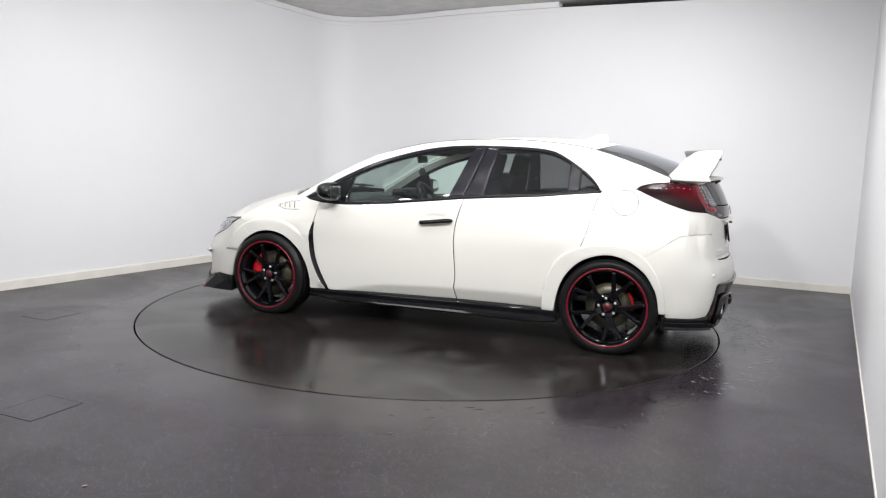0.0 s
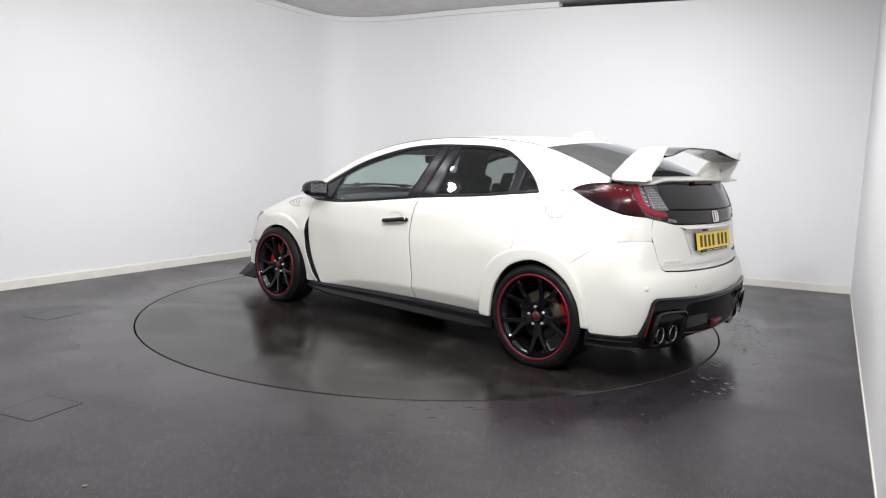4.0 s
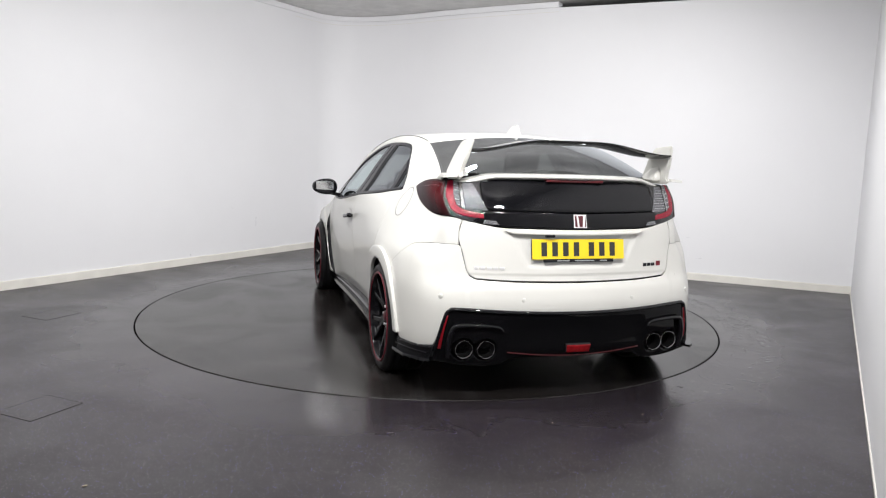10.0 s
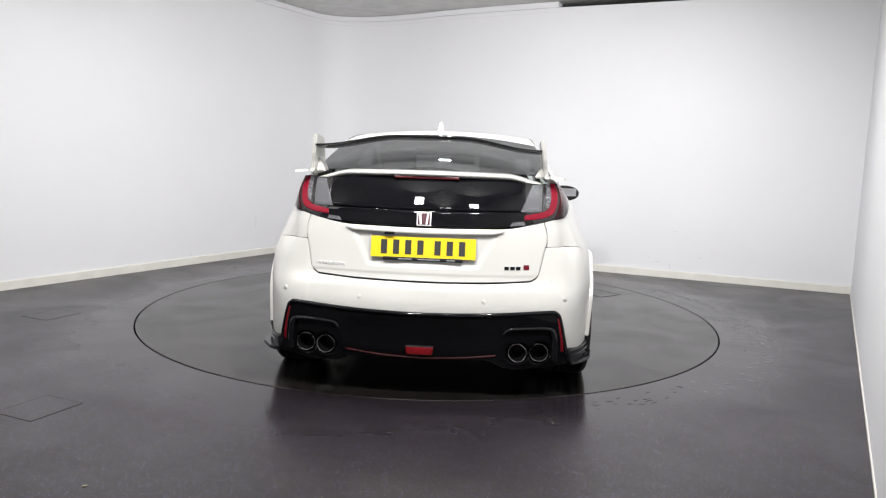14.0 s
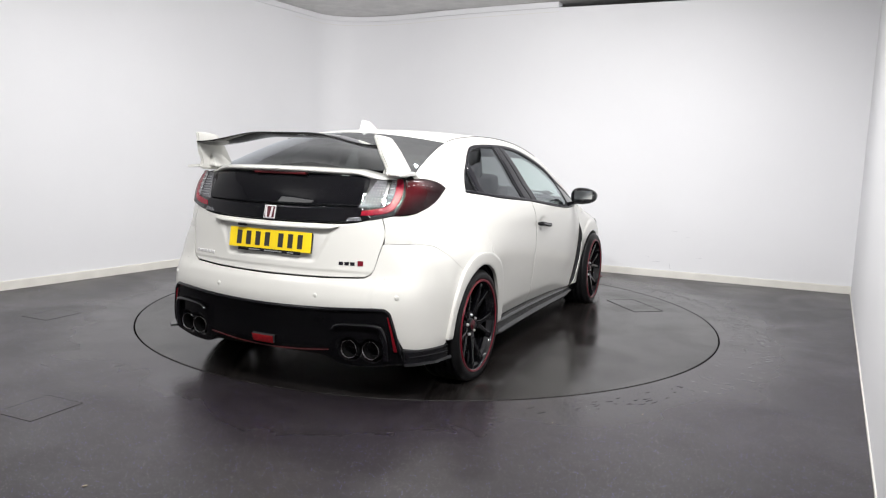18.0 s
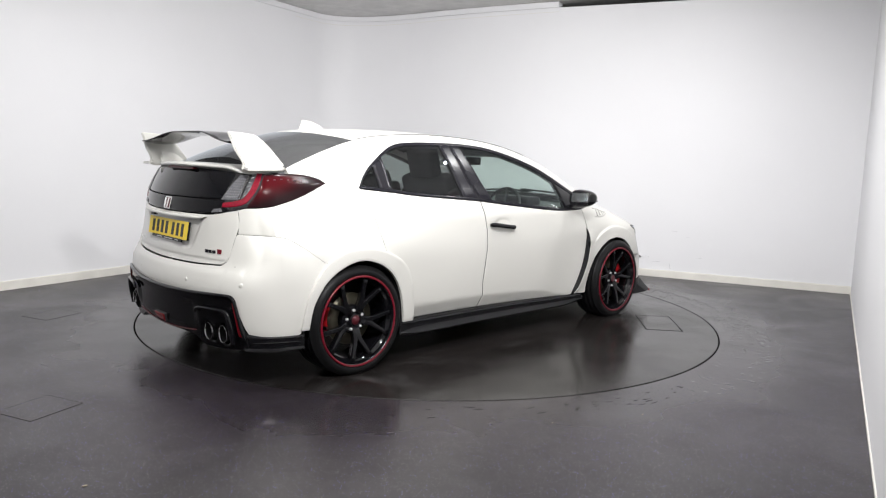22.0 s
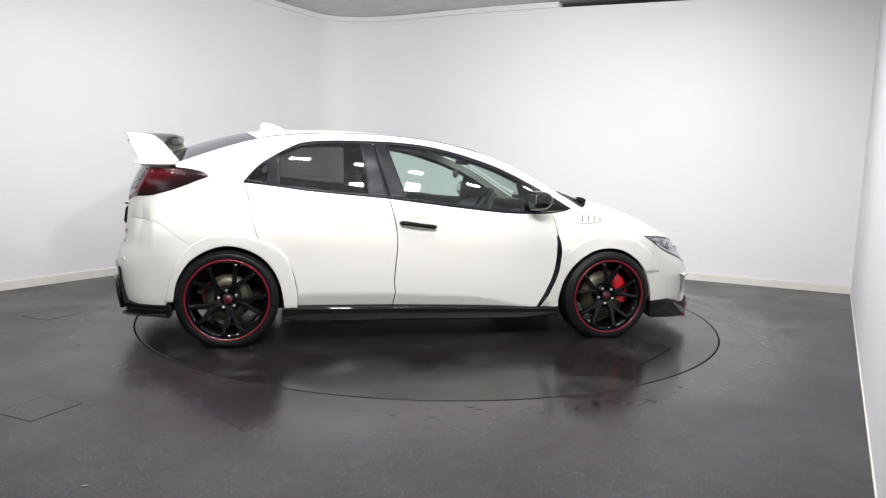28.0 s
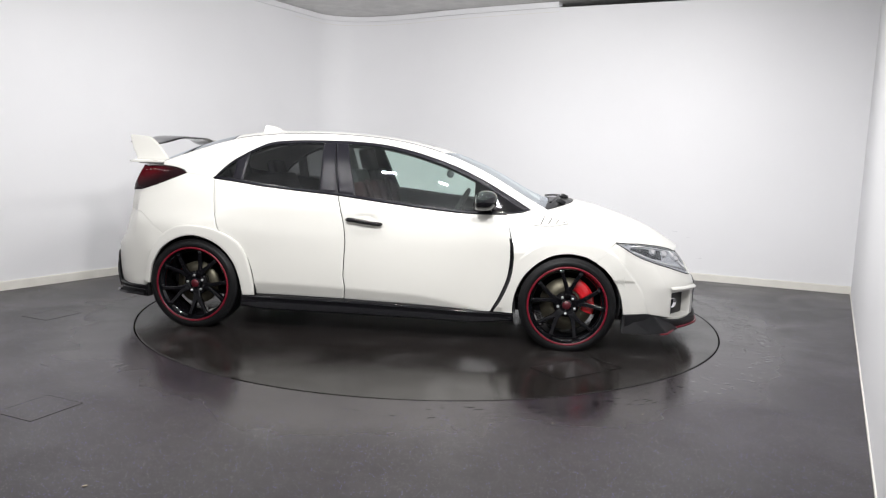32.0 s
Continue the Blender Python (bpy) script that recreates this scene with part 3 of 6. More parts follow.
WIDE_120 = [0.50, 0.57, 0.60, 0.615, 0.655, 0.685, 0.705, 0.712, 0.690, 0.640, 0.60, 0.54, 0.48, 0.45, 0.40, 0.30, 0.20]
WIDE_134 = [0.44, 0.47, 0.49, 0.505, 0.545, 0.580, 0.603, 0.610, 0.590, 0.550, 0.52, 0.46, 0.42, 0.40, 0.35, 0.25, 0.15]
WIDE_144 = [0.38, 0.40, 0.42, 0.43, 0.47, 0.50, 0.52, 0.53, 0.51, 0.48, 0.45, 0.40, 0.36, 0.34, 0.30, 0.20, 0.10]
HALF = [(0.20, WIDE_020), (0.35, WIDE_035), (0.55, WIDE_055), (0.70, WIDE_070), (0.85, WIDE_085), (0.97, WIDE_097), (1.07, WIDE_107), (1.20, WIDE_120), (1.34, WIDE_134), (1.44, WIDE_144)]
TX, TZ = np.linspace(-2.0, 2.2, 421), np.linspace(0.20, 1.44, 125)
_rows = np.array([pchip(XS, ys, TX) for _, ys in HALF])
YTAB = np.array([pchip([z for z, _ in HALF], _rows[:, i], TZ) for i in range(len(TX))])


def half_width(x, z):
    """Half the car's width at that length and height."""
    i = np.clip((np.asarray(x) + 2.0) / 0.01, 0, 419.999)
    j = np.clip((np.asarray(z) - 0.20) / 0.01, 0, 123.999)
    a, b = i.astype(int), j.astype(int)
    s, t = i - a, j - b
    return ((1 - s) * (1 - t) * YTAB[a, b] + s * (1 - t) * YTAB[a + 1, b] + (1 - s) * t * YTAB[a, b + 1] + s * t * YTAB[a + 1, b + 1])


def on_side(G, proud=0.0):
    return np.stack([G[..., 0], half_width(G[..., 0], G[..., 1]) + proud, G[..., 1]], -1)


def both(name, P, mats, parent=None, label="", out=(0, 1, 0), **kw):
    """The same panel on the car's left and right."""
    obs = []
    for s in (1, -1):
        obs.append(panel(name, P * np.array([1, s, 1]), (out[0], out[1] * s, out[2]), mats, parent or car, label, **kw))
    return obs


def side_panel(name, bottom, top, left, right, mats, label="", proud=0.0, gap=0.002, depth=0.02, round_edge=0.0025, parent=None, bulge=None, lip=0.006):
    G = edge_loops(coons(bottom, top, left, right), gap, lip)
    P = on_side(G, proud)
    if bulge is not None:
        P[..., 1] += bulge(G[..., 0], G[..., 1])
    return both(name, P, mats, parent, label, depth=depth, round_edge=round_edge)


A = lambda *p: list(p)
# shared lines of the flank, (x, z)
L_BGAP = A((-0.232, 0.240), (-0.219, 0.328), (-0.228, 0.413), (-0.220, 0.548), (-0.214, 0.663), (-0.224, 0.769), (-0.248, 0.87), (-0.272, 0.965))
L_DOORF = A((0.798, 0.226), (0.852, 0.318), (0.900, 0.456), (0.918, 0.574), (0.916, 0.69), (0.899, 0.805), (0.876, 0.882))
L_RDOOR_LOW = A((-0.862, 0.246), (-0.866, 0.342), (-0.883, 0.438), (-0.922, 0.54), (-1.003, 0.628), (-1.098, 0.672))
L_RDOOR_UP = A((-1.098, 0.672), (-1.123, 0.735), (-1.148, 0.827), (-1.172, 0.957), (-1.197, 1.049))
BELT_R = A((-1.197, 1.049), (-0.983, 1.027), (-0.799, 1.006), (-0.427, 0.977), (-0.272, 0.965))
BELT_F = A((-0.272, 0.965), (-0.05, 0.940), (0.331, 0.900), (0.60, 0.880), (0.876, 0.882))
SILL_R = A((-0.862, 0.246), (-0.232, 0.240))
SILL_F = A((-0.232, 0.240), (0.35, 0.228), (0.60, 0.222), (0.76, 0.216), (0.798, 0.226))


def door_crease(x, z):
    # the flank is drawn in below a line that falls towards the front
    line = np.interp(x, [-0.9, -0.6, -0.2, 0.15, 0.35, 0.5, 0.66, 0.8], [0.331, 0.333, 0.325, 0.309, 0.297, 0.272, 0.236, 0.21])
    k = np.clip((line - z) / 0.085, 0, 1) * 1.9
    dish = np.exp(-((x + 0.075) / 0.062) ** 4 - ((z - 0.800) / 0.036) ** 4)
    return -0.016 * k - 0.014 * dish


doors_f = side_panel("front_door", crv(70, SILL_F), crv(70, BELT_F), crv(50, L_BGAP), crv(50, L_DOORF), [PAINT, SEAM_SHADE], bulge=door_crease, gap=0.003)
side_panel("rear_door", crv(40, SILL_R), crv(40, BELT_R), crv(50, L_RDOOR_LOW, L_RDOOR_UP), crv(50, L_BGAP), [PAINT, SEAM_SHADE], bulge=door_crease, gap=0.003)

# front wing (fender)
ARCH_F = A((0.94, 0.225), (0.943, 0.308), (0.968, 0.406), (1.022, 0.502), (1.10, 0.580), (1.19, 0.628), (1.297, 0.645), (1.40, 0.630), (1.47, 0.597))
FENDER_TOP = A((0.876, 0.882), (0.98, 0.895), (1.045, 0.912), (1.15, 0.915), (1.30, 0.880), (1.45, 0.826), (1.53, 0.780), (1.597, 0.727))
FSEAM = A((1.47, 0.597), (1.52, 0.645), (1.562, 0.690), (1.597, 0.727))


def fender_flare(x, z):
    r = np.hypot(x - 1.297, z - 0.305)
    # the flare's edge runs out wide towards the bumper's foot, with a small ledge ahead of the wheel
    line = 0.436 + 0.020 * np.clip((x - 1.40) / 0.2, 0, 1) + 0.085 * np.clip((0.56 - z) / 0.30, 0, 1) * (x > 1.5)
    k = np.clip((line - r) / 0.009, 0, 1)
    ledge = np.clip((0.474 - z) / 0.006, 0, 1) * (x > 1.55)
    return (0.017 - 0.009 * ledge) * k * k * (3 - 2 * k)


# the wing stands proud of the door and leaves a slanted air outlet behind the wheel
WING_EDGE = A((0.815, 0.226), (0.860, 0.300), (0.905, 0.402), (0.930, 0.49), (0.940, 0.60), (0.932, 0.680), (0.916, 0.735))


def wing_edge_x(z):
    c = catmull(WING_EDGE + A((0.899, 0.805), (0.876, 0.882)), 20)
    return np.interp(z, c[:, 1], c[:, 0])


def wing_proud(z):
    return 0.028 * np.clip((0.735 - z) / 0.10, 0, 1) * np.clip((z - 0.20) / 0.06, 0, 1)


def wing_bulge(x, z):
    k = np.clip(1 - (x - wing_edge_x(z)) / 0.17, 0, 1)
    return (fender_flare(x, z) ** 4 + (wing_proud(z) * k) ** 4 + 1e-12) ** 0.25


WING_UP = WING_EDGE[4:] + A((0.899, 0.805), (0.876, 0.882))
side_panel("front_wing", crv(90, [(0.940, 0.60), (1.10, 0.580)], ARCH_F[4:]), crv(90, FENDER_TOP), crv(48, WING_UP), crv(48, FSEAM), [PAINT, PAINT], bulge=wing_bulge, gap=0.0, round_edge=0.0)
side_panel("wing_foot_panel", crv(16, [(0.815, 0.226), (0.94, 0.225)]), crv(16, [(0.940, 0.60), (1.10, 0.580)]), crv(44, WING_EDGE[:5]), crv(44, ARCH_F[:5]), [PAINT, PAINT], bulge=wing_bulge, gap=0.0, round_edge=0.0)

# rear flank with the roof side in one skin
ARCH_R = A((-0.945, 0.246), (-0.952, 0.30), (-0.969, 0.386), (-1.005, 0.48), (-1.078, 0.572), (-1.18, 0.632), (-1.297, 0.655), (-1.41, 0.628), (-1.513, 0.562), (-1.569, 0.486), (-1.603, 0.411), (-1.622, 0.30))
FLARE_R = A((-0.862, 0.246), (-0.868, 0.36), (-0.912, 0.535), (-0.982, 0.627), (-1.083, 0.683), (-1.19, 0.716), (-1.313, 0.727), (-1.41, 0.712), (-1.515, 0.652), (-1.588, 0.56), (-1.634, 0.455), (-1.668, 0.30))
both("rear_arch_flare", (lambda G: on_side(G, 0.020 * np.ones(G.shape[:2])))(edge_loops(coons(crv(56, ARCH_R), crv(56, FLARE_R), crv(6, [ARCH_R[0], FLARE_R[0]]), crv(6, [ARCH_R[-1], FLARE_R[-1]])), 0.0005)), [PAINT, PAINT], depth=0.018)

LAMP_TIP = (-1.416, 1.078)
LAMP_LOW = A((-1.755, 0.952), (-1.66, 0.980), (-1.565, 1.015), LAMP_TIP)
LAMP_UP = A(LAMP_TIP, (-1.445, 1.102), (-1.53, 1.122), (-1.62, 1.130))
WIN_TOP = A((-1.199, 1.052), (-1.165, 1.10), (-1.10, 1.165), (-1.03, 1.213), (-0.93, 1.272), (-0.82, 1.317), (-0.64, 1.335), (-0.387, 1.340), (-0.22, 1.338), (-0.03, 1.325), (0.15, 1.295), (0.34, 1.246), (0.535, 1.180), (0.73, 1.090), (0.92, 0.986), (1.045, 0.912))
RAIL = A((-1.62, 1.158), (-1.48, 1.212), (-1.34, 1.262), (-1.18, 1.312), (-1.0, 1.352), (-0.7, 1.380), (-0.4, 1.386), (-0.08, 1.370), (0.18, 1.335), (0.40, 1.280), (0.62, 1.200), (0.80, 1.112), (0.95, 1.026), (1.15, 0.915))
SEAM_R = A((-1.515, 0.652), (-1.585, 0.702), (-1.645, 0.748), (-1.70, 0.785), (-1.728, 0.797), (-1.76, 0.800))
SHARED = [(-1.199, 1.051), LAMP_TIP]
k_low, k_sh = 24, 8
quarter_top = np.vstack([crv(k_low, LAMP_LOW)[:-1], resample(np.array(SHARED[::-1], float), k_sh)])
nq = len(quarter_top)
FL_PART = A((-1.515, 0.652), (-1.41, 0.702), (-1.313, 0.715), (-1.19, 0.704), (-1.1015, 0.680))
quarter_bot = crv(nq, SEAM_R[::-1], FL_PART)
quarter_left = crv(14, [(-1.76, 0.800), (-1.76, 0.87), (-1.755, 0.952)])
quarter_right = crv(14, [(-1.1015, 0.680), (-1.123, 0.735), (-1.148, 0.827), (-1.172, 0.957), (-1.199, 1.051)])
Q = coons(quarter_bot, quarter_top, quarter_left, quarter_right)
both("rear_quarter_panel", on_side(edge_loops(Q, 0.0005)), [PAINT, PAINT], depth=0.025, round_edge=0.0006)
nt_ = 72
ft = crv(nt_, WIN_TOP)
fr = crv(nt_, RAIL)
fl = np.vstack([crv(8, SHARED)[:-1], crv(8, LAMP_UP)[:-1], crv(4, [LAMP_UP[-1], RAIL[0]])])
fe = crv(len(fl), [WIN_TOP[-1], RAIL[-1]])
F = coons(ft, fr, fl, fe)
both("roof_side", on_side(edge_loops(F, 0.0008)), [PAINT, PAINT], depth=0.03, round_edge=0.0012)


def rail_point(x):
    """Edge of the roof side at that length: (x, y, z)."""
    c = catmull(RAIL, 30)
    z = np.interp(x, c[:, 0], c[:, 1])
    return np.array([x, float(half_width(x, z)), z])


def cross_panel(name, edge, crown, mats, label="", n_v=41, gap=0.002, power=2.0, **kw):
    """A sheet from one side of the car to the other. edge rows: points of the left border, crown rows: points on the middle line."""
    E_, C_ = np.array(edge, float), np.array(crown, float)
    v = np.linspace(-1, 1, n_v)
    w = (np.abs(v) ** power)[None, :, None]
    P = C_[:, None] * (1 - w) + E_[:, None] * w
    P[..., 1] = E_[:, None, 1] * v[None, :]
    P = edge_loops(P, gap)
    return panel(name, P, (0, 0, 1), mats, car, label, **kw)


# roof skin
xr = np.linspace(-1.115, 0.42, 32)
edge = [rail_point(x) for x in xr]
crown = [(x + 0.02 * (x - xr[0]) / (xr[-1] - xr[0]) + -0.10 * (1 - (x - xr[0]) / (xr[-1] - xr[0])), 0, e[2] + float(np.interp(x, [-1.115, -0.9, -0.3, 0.42], [0.050, 0.040, 0.028, 0.0075]))) for x, e in zip(xr, edge)]
cross_panel("roof", edge, crown, PAINT, depth=0.02)
# thin black mouldings along the roof's sides
for s in (1, -1):
    vv, ff = tube([rail_point(x) * np.array([1, s, 1]) + np.array([0, 0, 0.0005]) for x in np.linspace(-1.10, 0.41, 40)], 0.0022, 6)
    link_mesh("roof_moulding", vv, ff, SEAL_SHADE, car)
# rear window
xr = np.linspace(-1.62, -1.121, 18)
edge = [rail_point(x) for x in xr]
crown = [(x - 0.10 - 0.10 * s, 0, e[2] + 0.050 - 0.036 * s ** 3) for x, e, s in zip(xr, edge, np.linspace(1, 0, 18))]
cross_panel("rear_window", edge, crown, [REARGLASS, SEAL_SHADE], depth=0.004, back=False, round_edge=0)
# windscreen
xr = np.linspace(0.426, 1.13, 22)
edge = [rail_point(x) for x in xr]
s_ = np.linspace(0, 1, 22)
crown = [(x + 0.02 + 0.02 * s, 0, rail_point(x + 0.02 + 0.02 * s)[2] + 0.015 + 0.027 * s ** 3) for x, s in zip(xr, s_)]
cross_panel("windscreen", edge, crown, [SCREEN, SEAL_SHADE], depth=0.004, back=False, round_edge=0)
# cowl and bonnet
PLAN_F = catmull([(1.473, 0.903), (1.55, 0.899), (1.64, 0.885), (1.78, 0.850), (1.92, 0.785), (2.04, 0.695), (2.14, 0.575), (2.205, 0.45), (2.24, 0.25), (2.252, 0.0)], 10)


def nose_back(xp, z):
    return 1.05 * np.clip(np.asarray(z) - 0.42, 0, 1) ** 1.3 * np.clip((xp - 1.66) / 0.3, 0, 1)


def nose_y(x, z):
    """Half width of the raked nose at that length and height."""
    x = np.asarray(x, float)
    xp = x.copy()
    for _ in range(12):
        xp = x + nose_back(xp, z)
    w = np.clip((xp - 1.66) / 0.3, 0, 1)
    return np.interp(xp, PLAN_F[:, 0], PLAN_F[:, 1]) * w + (1 - w) * half_width(xp, z)


HB = [(1.597, 0.7235), (1.655, 0.691), (1.75, 0.635), (1.87, 0.587), (2.0, 0.544), (2.10, 0.507), (2.16, 0.487)]
HT = [(1.597, 0.7265), (1.70, 0.718), (1.80, 0.706), (1.90, 0.690), (1.99, 0.667), (2.055, 0.640)]
BONNET_EDGE = np.array([(a, 0.8, b) for a, b in catmull([(1.15, 0.9155), (1.30, 0.886), (1.45, 0.834), (1.53, 0.780), (1.597, 0.729)], 5)]
                       + [(a, float(nose_y(a, b)), b + 0.003) for a, b in catmull(HT, 4)[1:]])
FT_ = catmull(FENDER_TOP, 30)
for e in BONNET_EDGE:
    if e[0] < 1.598:
        e[2] = np.interp(e[0], FT_[:, 0], FT_[:, 1]) + 0.0004
        e[1] = half_width(e[0], e[2]) + 0.001
ys_ = BONNET_EDGE[:, 1].copy()
for _ in range(3):
    ys_[1:-1] = (ys_[:-2] + 2 * ys_[1:-1] + ys_[2:]) / 4
free = BONNET_EDGE[:, 0] > 1.60
BONNET_EDGE[free, 1] = np.minimum(ys_[free], BONNET_EDGE[free, 1] + 0.004)
nb = len(BONNET_EDGE)
mid = crv(nb, [(1.36, 0.958), (1.55, 0.915), (1.75, 0.852), (1.95, 0.770), (2.12, 0.668)])
cross_panel("bonnet", BONNET_EDGE, [(a, 0, b) for a, b in mid], [PAINT, PAINT], depth=0.02, gap=0.0004, round_edge=0.0005, power=2.6)
cw_e = np.linspace(0, 1, 6)
cross_panel("cowl", [(1.128 + 0.022 * s, rail_point(1.13)[1] - 0.004, 0.925 - 0.011 * s) for s in cw_e], [(1.172 + 0.19 * s, 0, 0.962 - 0.004 * s) for s in cw_e], SATIN, depth=0.03)


# wipers at the foot of the windscreen
for path in ([(1.17, -0.58, 0.958), (1.22, -0.30, 0.976), (1.26, 0.02, 0.984)], [(1.27, -0.05, 0.974), (1.24, 0.28, 0.972), (1.17, 0.58, 0.953)]):
    vv, ff = tube(catmull(path, 8), 0.008, 8)
    link_mesh("wiper", vv, ff, SATIN, car)
for y in (-0.50, 0.06):
    bm = box_bm(0.05, 0.07, 0.035, pose(1.25 if y < 0 else 1.30, y, 0.957 if y < 0 else 0.970, 0, 25, 10), 0.010)
    part("wiper_pivot", bm, SATIN, car, smooth=True)

# ---- rear end ----


def rear_x(y, z):
    """Rear skin: length as a function of the sideways place and height."""
    y, z = np.abs(np.asarray(y, float)), np.asarray(z, float)
    x0 = pchip([0.2, 0.35, 0.50, 0.58, 0.64, 0.75, 0.88, 0.95, 1.05, 1.15], [-2.02, -2.055, -2.065, -2.05, -2.022, -2.008, -2.000, -1.992, -1.955, -1.90], z)
    k = np.interp(z, [0.2, 0.6, 0.9, 1.15], [0.20, 0.23, 0.30, 0.34])
    return x0 + k * y ** 2 + 0.22 * np.clip(y - 0.5, 0, 1) ** 2


def on_rear(G, proud=0.0):
    return np.stack([rear_x(G[..., 0], G[..., 1]) - proud, G[..., 0], G[..., 1]], -1)


def rear_panel(name, bottom, top, left, right, mats, label="", proud=0.0, gap=0.002, parent=None, **kw):
    G = edge_loops(coons(bottom, top, left, right), gap)
    return panel(name, on_rear(G, proud), (-1, 0, 0), mats, parent or car, label, **kw)


def rear3(c):
    c = np.array(c, float)
    return np.stack([rear_x(c[:, 0], c[:, 1]), c[:, 0], c[:, 1]], -1)


TG_BOT = A((0.545, 0.638), (0.34, 0.629), (0.0, 0.625), (-0.34, 0.629), (-0.545, 0.638))
TG_TOP = A((0.60, 0.935), (0.44, 0.899), (0.25, 0.893), (0.0, 0.891), (-0.25, 0.893), (-0.44, 0.899), (-0.60, 0.935))
TG_L = A((0.545, 0.638), (0.582, 0.668), (0.603, 0.76), (0.622, 0.85), (0.60, 0.935))
G = edge_loops(coons(crv(90, TG_BOT), crv(90, TG_TOP), crv(48, TG_L), crv(48, [(-a, b) for a, b in TG_L])), 0.0012)
P = on_rear(G)
yy_, zz_ = np.abs(G[..., 0]), G[..., 1]
wid = np.interp(zz_, [0.69, 0.76, 0.87], [0.275, 0.315, 0.37])
dent = np.clip((wid - yy_) / 0.022, 0, 1) * np.clip((zz_ - 0.690) / 0.018, 0, 1) * np.clip((0.878 - zz_) / 0.006, 0, 1)
dent = dent * dent * (3 - 2 * dent)
step = np.clip((0.664 - zz_) / 0.010, 0, 1)
P[..., 0] += 0.011 * dent + 0.004 * step
tailgate = panel("tailgate", P, (-1, 0, 0), [PAINT, SEAM_SHADE], car)
# handle ledge over the number plate
G = coons(crv(30, [(0.36, 0.868), (0, 0.864), (-0.36, 0.868)]), crv(30, [(0.40, 0.884), (0, 0.881), (-0.40, 0.884)]), crv(3, [(0.36, 0.868), (0.40, 0.884)]), crv(3, [(-0.36, 0.868), (-0.40, 0.884)]))
panel("tailgate_handle", on_rear(edge_loops(G, 0.0, 0.004), 0.020), (-1, 0, 0), [PAINT, PAINT], tailgate, depth=0.022)
# lower black garnish and the glass above it
rear_panel("tailgate_garnish", crv(44, [(0.56, 0.925), (0.44, 0.903), (0.0, 0.896), (-0.44, 0.903), (-0.56, 0.925)]), crv(44, [(0.505, 0.982), (0.0, 0.976), (-0.505, 0.982)]), crv(8, [(0.56, 0.925), (0.505, 0.982)]), crv(8, [(-0.56, 0.925), (-0.505, 0.982)]), BLACKGLASS, proud=0.003)
rear_panel("lower_rear_glass", crv(44, [(0.505, 0.986), (0.0, 0.980), (-0.505, 0.986)]), crv(44, [(0.50, 1.128), (0.30, 1.140), (0.0, 1.143), (-0.30, 1.140), (-0.50, 1.128)]), crv(14, [(0.505, 0.986), (0.50, 1.128)]), crv(14, [(-0.505, 0.986), (-0.50, 1.128)]), BLACKGLASS, proud=0.002)

